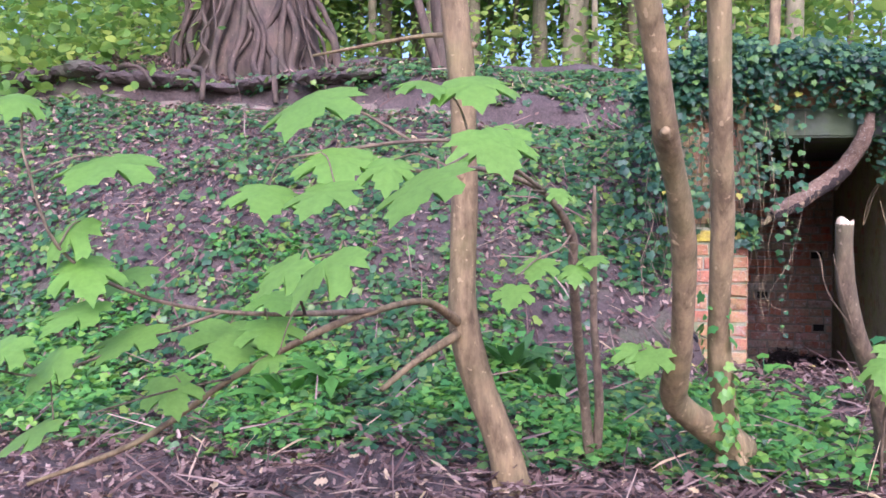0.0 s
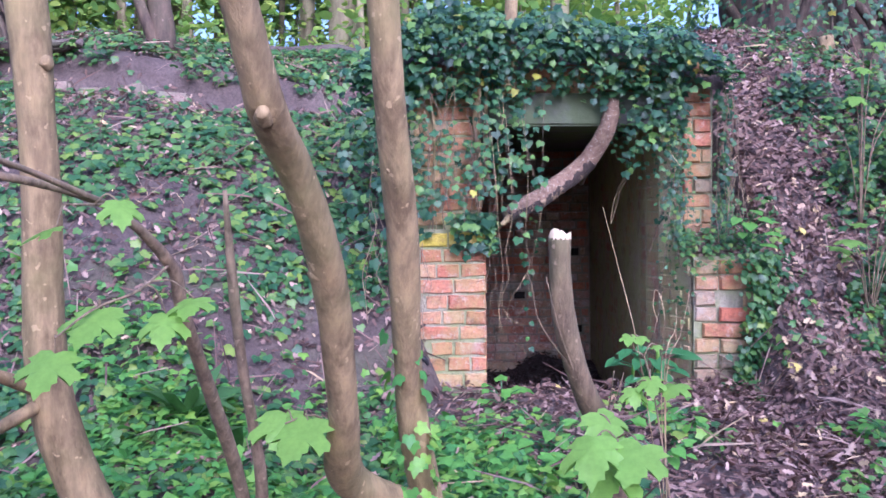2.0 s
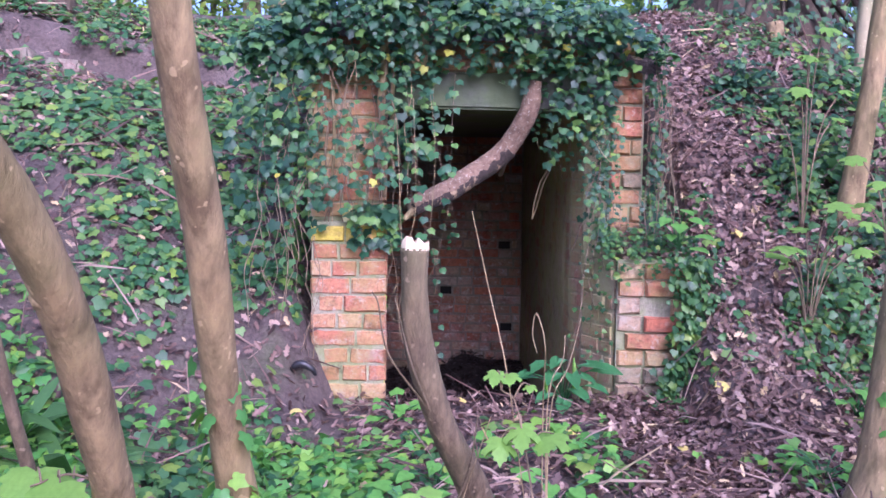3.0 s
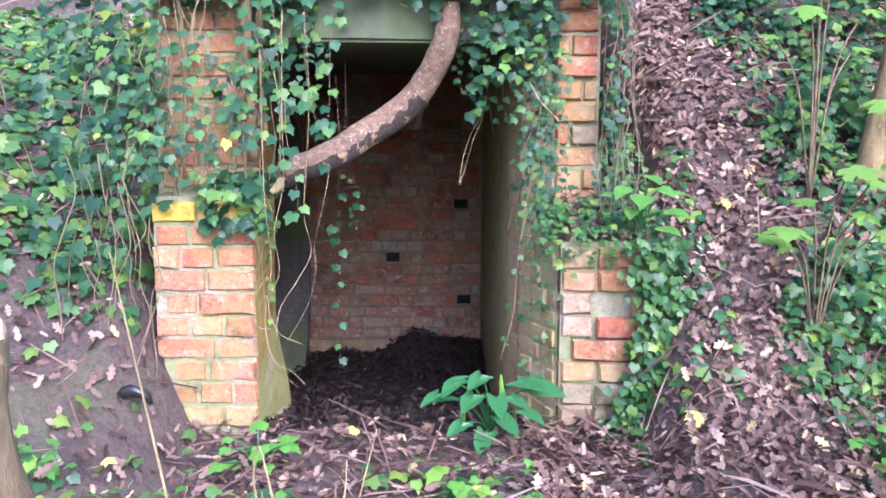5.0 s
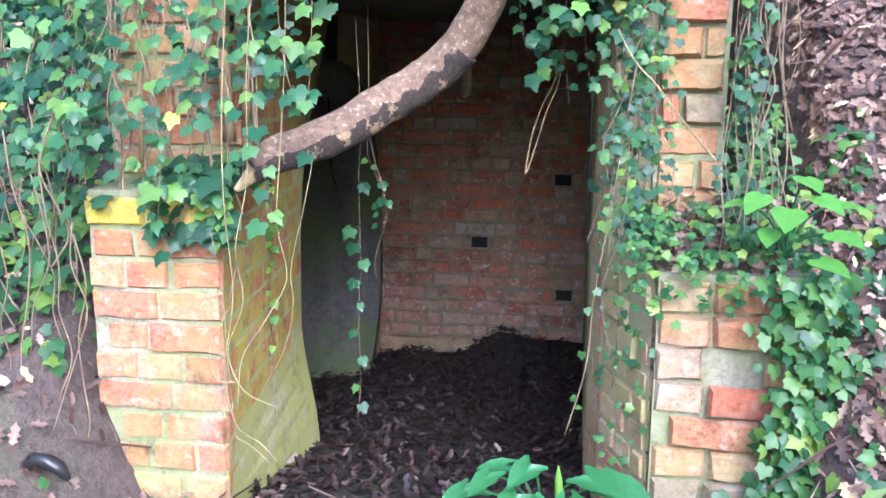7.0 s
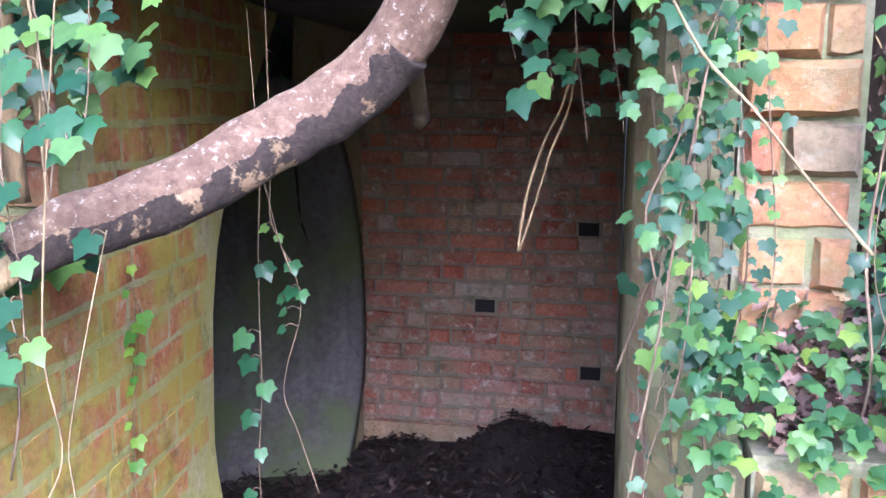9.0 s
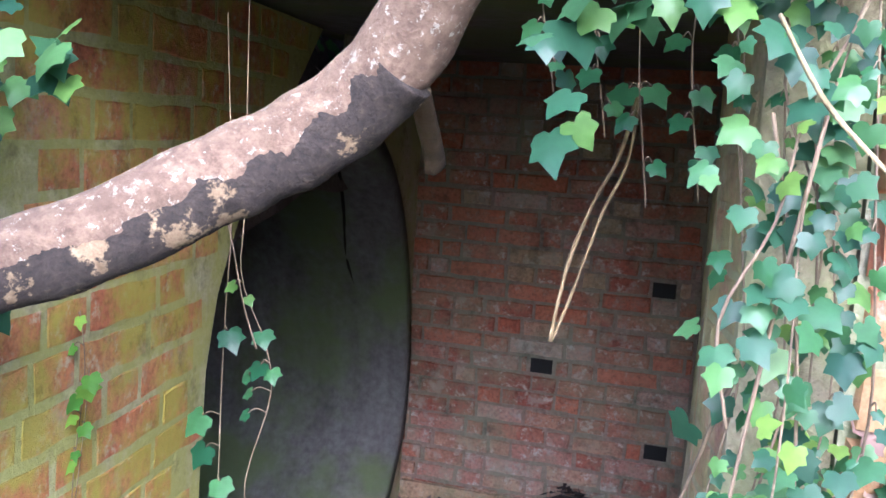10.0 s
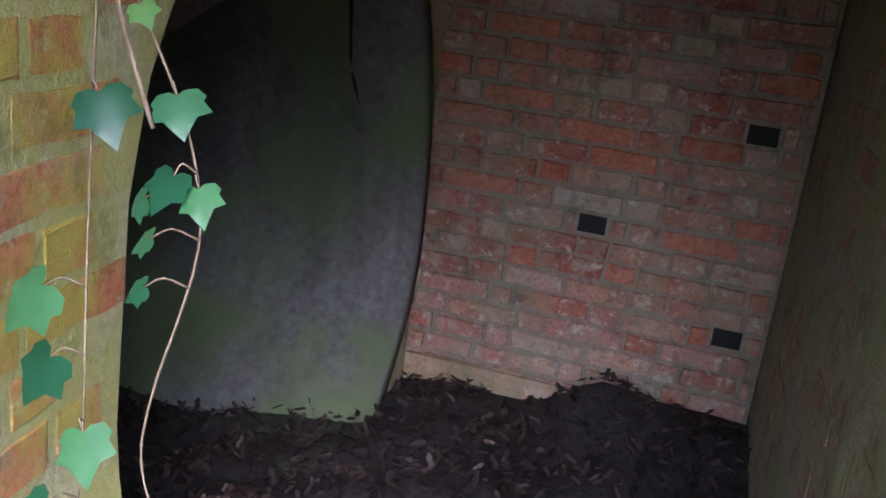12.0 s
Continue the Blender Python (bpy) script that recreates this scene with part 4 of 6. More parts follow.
def scatter(n, x0, x1, y0, y1, chance, seed):
    g = np.random.default_rng(seed)
    x, y = g.uniform(x0, x1, n), g.uniform(y0, y1, n)
    ok = g.uniform(0, 1, n) < chance(x, y)
    ok &= ~((x > 0.08) & (x < 1.95) & (y > 6.08) & (y < 9.25))
    return x[ok], y[ok]


def ivy_chance(x, y):
    carpet = smooth(3.55, 4.1, y) * (1 - smooth(4.9, 5.6, y)) * (1 - smooth(0.35, 1.1, x)) * (0.55 + 0.45 * (patch(x, y, 1.6) > 0.3))
    bank_l = smooth(4.7, 5.3, y) * (1 - smooth(-0.1, 0.15, x)) * np.where(patch(x, y, 1.1, 0.5) + 0.25 * (patch(x, y, 4.0, 2.2) - 0.5) > 0.36, 0.58, 0.16)
    bank_l = bank_l * np.where((y > 8.0) & (x < -2.9), 0.15, 1.0) * np.where((x < -2.2) & (y < 7.9) & (y > 5.6), 0.55, 1.0)
    door = np.where((x > 0.5) & (x < 1.5) & (y > 4.0) & (y < 5.6), 0.22 * (patch(x, y, 2.2) > 0.5), 0)
    bank_r = smooth(2.4, 2.7, x) * smooth(5.0, 5.8, y) * 0.75 * (patch(x, y, 1.5, 2.0) > 0.25)
    beside = np.where((x > 1.85) & (x < 2.22) & (y > 5.75) & (y < 6.6), 0.42, 0)
    low_r = np.where((x > 1.7) & (y < 5.2) & (y > 3.6), 0.22 * (patch(x, y, 2.4, 1.0) > 0.45), 0)
    top = np.where((y > 8.3) & (x > -2.8) & (x < 2.2), 0.6, 0)
    cliff = (y + 0.10 * np.sin(1.7 * x) > 8.06) & (y + 0.10 * np.sin(1.7 * x) < 8.34) & (x < -0.6)
    bare = cliff | (np.abs(x + 0.05) < 0.42) & (np.abs(y - 5.72) < 0.25)
    return np.where(bare, 0.03, np.maximum.reduce([carpet, bank_l, door, bank_r, beside, low_r, top]))


x, y = scatter(98000, -6.5, 4.4, 3.4, 10.2, ivy_chance, 201)
g = np.random.default_rng(202)
far = y > 7.6
lift = g.uniform(0.015, 0.085, len(x))
pos = np.column_stack([x, y, height(x, y) + lift])
tilt = normals(x, y) + np.array([0, -0.25, 0.25])
size = (0.024 + 0.045 * g.beta(1.6, 2.0, len(x))) * np.where(x > 1.7, 0.8, 1.0)
low = y < 6.0
tagged(leaves("ground_ivy", IVY_LEAF, pos[low], tilt[low], (0, -0.6, -0.2), size[low], IVY_GROUND, 0.55, 203), "green ivy carpeting the woodland floor", "ivy", kind="stuff")
tagged(leaves("bank_ivy", IVY_LEAF, pos[~low], tilt[~low], (0, -0.6, -0.2), size[~low] * 1.1, IVY_GROUND, 0.55, 204), "green ivy over the steep banks and ledge", "ivy", kind="stuff")
n = 1500
x = g.uniform(-7.0, -0.8, n)
y = ledge_y(x) + g.normal(0.05, 0.12, n)
ok = patch(x, y, 2.6, 0.4) > 0.42
x, y = x[ok], y[ok]
pos = np.column_stack([x, y, height(x, np.maximum(y, ledge_y(x) + 0.12)) + g.uniform(-0.10, 0.06, len(x))])
tagged(leaves("ledge_ivy", IVY_LEAF, pos, (0, -0.5, 0.8), (0, -0.6, -0.6), g.uniform(0.03, 0.06, len(x)), IVY_GROUND, 0.6, 206), "ivy hanging over the brink of the ledge", "ivy", kind="stuff")
x, y = scatter(17000, -4.0, 2.2, 3.5, 5.6, lambda x, y: ivy_chance(x, y) * (patch(x, y, 2.1, 1.2) > 0.42), 211)
pos = np.column_stack([x, y, height(x, y) + g.uniform(0.05, 0.11, len(x))])
tagged(leaves("young_ground_cover", IVY_SMALL, pos, (0, -0.2, 1), (0, -0.6, 0), g.uniform(0.03, 0.062, len(x)), IVY_YOUNG, 0.6, 212), "fresh bright green seedlings among the ivy", "ground cover", kind="stuff")


def litter_chance(x, y):
    c = np.where(y < 4.0, 0.9, 0.42)
    c = np.where((x > 0.3) & (x < 4.5), 0.95, c)
    c = np.where((x < -2.2) & (y > 5.5), 0.6, c)
    c = np.where((np.abs(y - ledge_y(x) - 0.02) < 0.2) & (x < -0.7), 0.06, c)
    return np.where((np.abs(x + 0.05) < 0.42) & (np.abs(y - 5.72) < 0.25), 0.4, c)


x, y = scatter(98000, -6.2, 4.6, 2.6, 9.4, litter_chance, 221)
xb, yb = scatter(26000, -9.0, 8.0, -4.0, 12.0, lambda x, y: np.where((y < 2.7) | (x < -6) | (x > 4.4), 0.8, 0.0), 224)
xr, yr = scatter(48000, 1.5, 4.6, 3.0, 9.4, lambda x, y: 0.9 + 0 * x, 226)
xl, yl = scatter(22000, -7.0, -0.4, 7.9, 9.6, litter_chance, 225)
x, y = np.concatenate([x, xb, xl, xr]), np.concatenate([y, yb, yl, yr])
g = np.random.default_rng(222)
pos = np.column_stack([x, y, height(x, y) + 0.075 * g.uniform(0.05, 1.0, len(x)) ** 2])
big = (0.022 + 0.046 * g.beta(1.4, 2.0, len(x))) * np.where(y < 2.7, 0.9, 1.0)
half = g.uniform(0, 1, len(x)) < 0.45
turn_up = normals(x, y)
tagged(leaves("leaf_litter", DEAD_LEAF, pos[half], turn_up[half], (0, 0, 0), big[half], LITTER, 0.75, 223), "brown dead leaves covering the woodland floor", "leaf litter", kind="stuff")
tagged(leaves("lobed_leaf_litter", OAK_DEAD, pos[~half], turn_up[~half], (0, 0, 0), big[~half] * 1.1, LITTER, 0.7, 227), "curled lobed dead leaves among the litter", "leaf litter", kind="stuff")
# indoor leaves use DEEP_LITTER, which has the interior shade painted in
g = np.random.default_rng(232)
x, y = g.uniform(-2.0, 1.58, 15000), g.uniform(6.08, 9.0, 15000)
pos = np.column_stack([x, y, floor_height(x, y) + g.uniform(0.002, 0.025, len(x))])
tagged(leaves("damp_leaf_litter", DEAD_LEAF, pos, (0, 0, 1), (0, 0, 0), g.uniform(0.022, 0.062, len(x)), DEEP_LITTER, 0.7, 233), "damp dead leaves on the shelter floor, coloured darker for indoor shade", "leaf litter", kind="stuff")

# ---- ivy on the shelter ----
def ivy_sheet(name, label, x, y, z, normal, size, seed, mat=IVY, tip=(0, -0.25, -1), jitter=0.5):
    return tagged(leaves(name, IVY_LEAF, np.column_stack([x, y, z]), normal, tip, size, mat, jitter, seed), label, "ivy", kind="stuff")


g = np.random.default_rng(301)
n = 6800
x, z = g.uniform(-0.22, 1.82, n), g.uniform(1.15, 2.52, n)
edge = 0.10 * np.sin(9 * x) + 0.06 * np.sin(23 * x + 1)
low = np.where(x < 0.5, np.where(x < 0.27, 1.31, 1.22), np.where(x < 0.86, 1.48 + 0.9 * (x - 0.5) + edge, np.where(x < 1.28, 1.93 + 0.3 * edge, np.where(x < 1.62, 1.62 + edge, 1.95))))
crest = 2.40 + 0.07 * np.sin(3.1 * x + 0.6) + 0.05 * np.sin(8.3 * x) - 0.22 * smooth(0.25, -0.22, x) - 0.3 * smooth(1.45, 1.82, x)
ok = (z > low) & (z < crest)
ok &= ~((x > 1.64) & (z < 2.1) & (g.uniform(0, 1, n) < 0.9))
dens = np.where(z > 1.98, 1.0, np.where(x < 0.5, 0.08 + 0.32 * (patch(x * 3, z * 3, 1.5) > 0.52), 0.5))
dens = np.where((x > 0.72) & (x < 1.15) & (z > 1.80) & (z < 2.02), 0.12, dens)
dens = np.where((x > 0.75) & (x < 1.1) & (z > 2.0) & (z < 2.16), 0.45, dens)
ok &= g.uniform(0, 1, n) < dens
x, z = x[ok], z[ok]
y = 6.30 - 0.18 * g.uniform(0.0, 1.0, len(x)) ** 1.5 - 0.20 * np.where((x < 0.55) & (z < 1.5), 1.0, smooth(1.95, 2.3, z) * 0.7) 
ivy_sheet("ivy_curtain", "glossy dark ivy hanging over the front wall", x, y, z, (0, -0.8, 0.6), 0.022 + 0.040 * g.beta(1.5, 2.2, len(x)), 302)
# top of the roof
n = 3600
x, y = g.uniform(-0.25, 1.9, n), g.uniform(6.05, 8.6, n)
z = 2.30 + 0.11 * (y - 6.26) + g.uniform(0.0, 0.12, n) + 0.06 * np.sin(3.1 * x + 0.6) + 0.05 * np.sin(4 * y) - 0.22 * smooth(0.2, -0.25, x) - 0.25 * smooth(1.5, 1.9, x)
ivy_sheet("ivy_roof", "ivy carpet over the top of the shelter", x, y, z, (0, -0.3, 1), g.uniform(0.035, 0.075, n), 304, IVY_ROOF, tip=(0, -1, -0.3))
# left flank, down to the ground
n = 700
x, z = g.uniform(-0.32, 0.16, n), g.uniform(0.55, 2.4, n)
ok = g.uniform(0, 1, n) < np.where(z < 1.2, 0.3 * (x < 0.04), 0.42)
x, z = x[ok], z[ok]
y = np.where(z < 1.25, 6.07, 6.2) - g.uniform(0, 0.14, len(x)) + 0.2 * np.clip(-x, 0, 1)
ivy_sheet("ivy_flank", "ivy trailing down beside the wing wall", x, y, z, (-0.2, -0.8, 0.55), 0.025 + 0.045 * g.beta(1.5, 2, len(x)), 306)
# over the wing wall tops
n = 150
x, y = g.uniform(0.31, 0.53, n), g.uniform(6.0, 6.32, n)
z = 1.25 + g.uniform(0, 0.07, n) - np.where(y < 6.09, g.uniform(0, 0.18, n), 0)
ivy_sheet("ivy_wing_top", "ivy spilling over the wing wall", x, np.where(z < 1.24, 6.06, y), z, (0, -0.6, 0.8), g.uniform(0.035, 0.07, n), 308)
n = 1050
x, y = g.uniform(1.55, 2.02, n), g.uniform(5.98, 6.85, n)
fall = np.where(y < 6.09, 0.16 * g.uniform(0, 1, n) ** 2, 0)
z = 1.10 + g.uniform(0, 0.09, n) - fall + 0.22 * smooth(6.3, 6.8, y) + 0.10 * g.uniform(0, 1, n) * smooth(6.1, 6.4, y)
ivy_sheet("ivy_ledge", "bright ivy over the broken wing wall", x, np.where(y < 6.09, 6.05, y), z, (-0.1, -0.55, 0.85), g.uniform(0.016, 0.031, n), 310, IVY_GROUND)
n = 560
z = g.uniform(0.32, 1.1, n)
x = 1.98 + g.normal(0, 0.05, n) - 0.10 * smooth(0.7, 0.35, z)
ivy_sheet("ivy_corner", "ivy creeping up the corner of the wing wall", x, 6.05 - g.uniform(0, 0.10, n), z, (0.25, -0.8, 0.5), g.uniform(0.024, 0.046, n), 312, IVY_GROUND)
n = 520
z = g.uniform(1.15, 2.25, n)
x = np.where(g.uniform(0, 1, n) < 0.6, 1.56 + g.normal(0, 0.045, n), 1.83 + g.normal(0, 0.03, n))
ivy_sheet("ivy_pier", "ivy strands on the eroded brick pier", x, 6.27 - g.uniform(0, 0.09, n), z, (0, -0.85, 0.5), g.uniform(0.018, 0.036, n), 314)
n = 150
z = g.uniform(0.55, 1.75, n)
ivy_sheet("ivy_door_edge", "ivy climbing the edge of the doorway", 1.56 + g.normal(0, 0.05, n), 6.32 - g.uniform(0, 0.22, n), z, (-0.4, -0.8, 0.4), g.uniform(0.014, 0.028, n), 316, IVY_GROUND)


def strands(name, label, starts, drop, seed, mat=STRAW, radius=0.0025):
    """Thin bare stems hanging down, each a part."""
    e = thing(name, (*starts[0][:2], starts[0][2] - drop), label, "ivy stems")
    g = random.Random(seed)
    for i, (x, y, z) in enumerate(starts):
        d = drop * g.uniform(0.5, 1.1)
        p, px, py = [], x, y
        for k in range(6):
            p.append((px, py, z - d * k / 5))
            px += g.uniform(-0.05, 0.05)
            py += g.uniform(-0.025, 0.012)
        hold(limb("stem", p, [radius * g.uniform(0.7, 1.4)] * 6, mat, None, 5, 4, 0.1, seed + i), e)
    return e


g = random.Random(8)
strands("ivy_tangle", "pale bare ivy stems against the wall", [(g.uniform(-0.15, 0.5), 6.24 - g.uniform(0, 0.12), g.uniform(1.6, 2.2)) for i in range(24)], 0.9, 401, TWIG, 0.0022)
strands("ivy_tangle", "bleached ivy stems over the front wall", [(g.uniform(0.0, 0.6), 6.20 - g.uniform(0, 0.12), g.uniform(1.6, 2.1)) for i in range(9)], 0.8, 405, STRAW, 0.0018)
strands("ivy_tangle", "pale ivy stems trailing beside the wing wall", [(g.uniform(-0.15, 0.14), 6.02 - g.uniform(0, 0.08), g.uniform(1.1, 1.5)) for i in range(11)], 0.75, 402, TWIG, 0.002)
strands("ivy_tangle", "tangled brown stems down the pier corner", [(1.83 + g.uniform(-0.03, 0.05), 6.26 - g.uniform(0, 0.06), g.uniform(1.7, 2.2)) for i in range(16)], 1.0, 403, TWIG, 0.0016)
strands("ivy_tangle", "brown stems at the doorway edge", [(1.55 + g.uniform(-0.05, 0.05), 6.30 - g.uniform(0, 0.1), g.uniform(1.5, 1.8)) for i in range(6)], 0.9, 404, TWIG, 0.0015)


def vine(label, path, radius, leaf_specs, seed, mat=TWIG, leaf_mat_=VINE_LEAF, group="hanging vines"):
    """A hanging vine: stem and single leaves (share along the stem, side, size)."""
    e = thing("ivy_vine", path[-1], label, "ivy vine", group)
    hold(limb("stem", path, [radius * 0.45] * len(path), mat, None, 6, 6, 0.15, seed), e)
    c, _ = spline(path, [1] * len(path), 12)
    for i, (s, side, size) in enumerate(leaf_specs):
        b = c[min(len(c) - 1, int(s * len(c)))]
        at = (b[0] + side * size * 0.5, b[1] - 0.015, b[2])
        stalk = hold(limb("stalk", [tuple(b), ((b[0] + at[0]) / 2, b[1] - 0.012, b[2] + 0.008), at], [0.0009, 0.0008, 0.0007], mat, None, 4, 3, 0, i), e)
        hold(one_leaf("leaf", IVY_LEAF, at, (0.2 * side, -0.75, 0.55), (side * 0.6, -0.2, -0.8), size, leaf_mat_, None, seed * 17 + i), stalk)
    return e


def spec(n, seed, lo, hi, a=0.05, b=1.0):
    g = random.Random(seed)
    return [(a + (b - a) * (i + g.uniform(-0.3, 0.3)) / n, (-1) ** i * g.uniform(0.3, 1.1), g.uniform(lo, hi)) for i in range(n)]


vine("trailing ivy vine with young leaves inside the doorway", [(0.78, 6.55, 1.75), (0.78, 6.56, 1.42), (0.774, 6.57, 1.30), (0.82, 6.57, 1.197), (0.831, 6.57, 1.118), (0.80, 6.57, 1.004), (0.794, 6.57, 0.942), (0.82, 6.57, 0.875), (0.86, 6.58, 0.74)], 0.0021, [(0.26, -0.5, 0.022), (0.28, 0.9, 0.020), (0.345, 0.7, 0.030), (0.42, -0.5, 0.030), (0.425, 0.7, 0.027), (0.45, -2.6, 0.024), (0.49, -2.4, 0.022), (0.53, -2.2, 0.022)], 501, TWIG)
vine("thin ivy vine beside the tunnel mouth", [(0.74, 6.56, 1.7), (0.752, 6.57, 1.40), (0.742, 6.58, 1.25), (0.745, 6.57, 1.1), (0.75, 6.56, 0.95), (0.745, 6.55, 0.80), (0.75, 6.55, 0.6), (0.74, 6.55, 0.45)], 0.002, [(0.32, 0.8, 0.04), (0.45, -1.0, 0.045), (0.5, -0.8, 0.04), (0.55, 0.6, 0.04), (0.60, -0.7, 0.038), (0.68, 0.5, 0.03), (0.75, -0.8, 0.03), (0.8, 0.5, 0.035), (0.88, -0.6, 0.03), (0.94, 0.6, 0.036)], 502)
vine("dead twig dangling inside the doorway", [(0.76, 6.5, 1.48), (0.79, 6.5, 1.38), (0.815, 6.5, 1.28), (0.84, 6.5, 1.21)], 0.003, [], 503, TWIG)
vine("pale bare stem hanging from the limb", [(0.78, 5.98, 1.36), (0.775, 5.96, 1.30), (0.76, 5.95, 1.22), (0.74, 5.95, 1.14), (0.725, 5.95, 1.06), (0.73, 5.95, 0.98), (0.70, 5.96, 0.86), (0.62, 5.98, 0.72)], 0.0022, [(0.02, -0.6, 0.04)], 504, STRAW)
vine("curling pale stem on the doorway side", [(0.50, 6.0, 1.15), (0.53, 5.99, 1.0), (0.54, 5.98, 0.85), (0.55, 5.98, 0.7), (0.56, 5.97, 0.62), (0.60, 5.96, 0.60), (0.66, 5.96, 0.55)], 0.002, [], 505, STRAW)
vine("ivy spray over the limb", [(0.80, 5.98, 1.95), (0.79, 5.96, 1.75), (0.785, 5.95, 1.56), (0.77, 5.94, 1.44)], 0.0025, spec(8, 6, 0.026, 0.045), 506)
vine("ivy spray with large leaves over the limb", [(0.70, 6.0, 1.95), (0.70, 5.97, 1.72), (0.74, 5.93, 1.52), (0.80, 5.9, 1.47)], 0.0025, spec(9, 7, 0.028, 0.05), 507)
vine("ivy spray hanging by the limb end", [(0.62, 6.02, 1.6), (0.63, 5.98, 1.45), (0.66, 5.96, 1.32), (0.67, 5.95, 1.22), (0.665, 5.95, 1.15)], 0.0025, spec(8, 8, 0.03, 0.055), 508)
for i, (dx, dy, top, low) in enumerate(((1.25, 6.42, 1.86, 1.60), (1.31, 6.47, 1.86, 1.55), (1.37, 6.43, 1.88, 1.47), (1.43, 6.45, 1.86, 1.48), (1.48, 6.38, 1.88, 1.46))):
    vine("dense ivy spray under the lintel", [(dx, dy - 0.15, top + 0.05), (dx + 0.01, dy - 0.05, top - 0.05), (dx - 0.01, dy, (top + low) / 2), (dx + 0.015, dy, low)], 0.0025, spec(11, 20 + i, 0.018, 0.034), 510 + i)
vine("pair of pale dangling rootlets", [(1.36, 6.5, 1.62), (1.335, 6.58, 1.53), (1.30, 6.62, 1.46), (1.275, 6.62, 1.385), (1.262, 6.62, 1.32), (1.253, 6.62, 1.25)], 0.0062, [(0.02, -0.5, 0.045)], 520, STRAW)
vine("single pale dangling ivy rootlet", [(1.36, 6.5, 1.61), (1.345, 6.59, 1.52), (1.315, 6.62, 1.45), (1.298, 6.62, 1.39), (1.275, 6.62, 1.31), (1.255, 6.62, 1.25)], 0.0052, [], 521, STRAW)
vine("brown twig at the doorway edge", [(1.52, 6.33, 1.35), (1.49, 6.38, 1.245), (1.468, 6.41, 1.155), (1.446, 6.415, 1.083)], 0.006, [], 522, TWIG)
vine("long pale stem leaning on the pier", [(1.50, 6.15, 1.66), (1.54, 6.1, 1.585), (1.60, 6.08, 1.52), (1.67, 6.06, 1.43), (1.74, 6.05, 1.35)], 0.0045, [], 523, STRAW)
for i, (dx, dy) in enumerate(((1.49, 6.38), (1.53, 6.33), (1.575, 6.30), (1.60, 6.22), (1.64, 6.24))):
    vine("leafy ivy vine on the doorway edge", [(dx - 0.02, dy, 1.75), (dx, dy - 0.02, 1.5), (dx + 0.02, dy, 1.3), (dx - 0.01, dy - 0.03, 1.1), (dx + 0.01, dy - 0.02, 0.9), (dx + 0.0, dy - 0.04, 0.7)], 0.0028, spec(17, 40 + i, 0.009, 0.018), 530 + i, TWIG, VINE_LEAF)
g = random.Random(31)
for i in range(9):
    dx, top = 0.10 + 0.055 * i + g.uniform(-0.02, 0.02), g.uniform(1.65, 2.1)
    low = top - g.uniform(0.35, 0.75)
    vine("loose ivy trail hanging before the front wall", [(dx, 6.16, top), (dx + g.uniform(-0.04, 0.04), 6.08, (2 * top + low) / 3), (dx + g.uniform(-0.06, 0.06), 6.02, (top + 2 * low) / 3), (dx + g.uniform(-0.08, 0.08), 5.99, low)], 0.0022, spec(12, 80 + i, 0.024, 0.045), 550 + i, TWIG)
for i, (dx, z0) in enumerate(((0.575, 1.2), (0.55, 1.1))):
    vine("young ivy on the doorway side", [(0.44 + 0.02 * i, 6.62, z0), (0.435, 6.64, z0 - 0.12), (0.43, 6.62, z0 - 0.3), (0.44, 6.6, z0 - 0.5)], 0.002, spec(7, 60 + i, 0.02, 0.04), 540 + i, TWIG, VINE_YOUNG)

# ---- foreground sycamore leaves ----
LEAVES_A = [(-0.80, 2.02, 1.50, 0.22), (-0.65, 2.32, 1.59, 0.13), (-0.52, 2.35, 1.59, 0.16), (-0.44, 2.11, 1.42, 0.17), (-0.37, 2.18, 1.45, 0.11), (-0.71, 1.89, 1.37, 0.15), (-0.59, 1.86, 1.35, 0.13), (-0.44, 1.70, 1.30, 0.19), (-0.69, 1.79, 1.29, 0.16), (-0.87, 1.85, 1.29, 0.15)]
LEAVES_C = [(-0.31, 3.06, 1.08, 0.10), (-0.41, 2.94, 1.10, 0.12), (-0.48, 2.87, 1.02, 0.11), (-0.25, 3.08, 1.12, 0.08), (-0.43, 2.78, 1.29, 0.08), (-0.35, 2.90, 1.34, 0.08)]
LEAVES_B = [(-0.56, 1.51, 1.16, 0.15), (-0.68, 1.58, 1.15, 0.11), (-1.03, 2.21, 1.03, 0.13), (-1.18, 2.27, 0.92, 0.19), (-1.04, 2.21, 0.95, 0.15), (-1.24, 1.95, 0.95, 0.17), (-1.30, 1.83, 1.02, 0.16), (-1.33, 1.83, 1.12, 0.16),
            (-1.31, 2.04, 1.10, 0.13), (-1.30, 1.73, 0.93, 0.14), (-1.33, 1.72, 0.77, 0.15), (-1.24, 1.86, 1.35, 0.2), (-1.32, 1.83, 1.22, 0.14), (-1.40, 1.72, 1.50, 0.12), (-1.34, 1.62, 0.97, 0.13), (-1.35, 2.23, 0.78, 0.15), (-0.97, 2.12, 0.89, 0.09)]


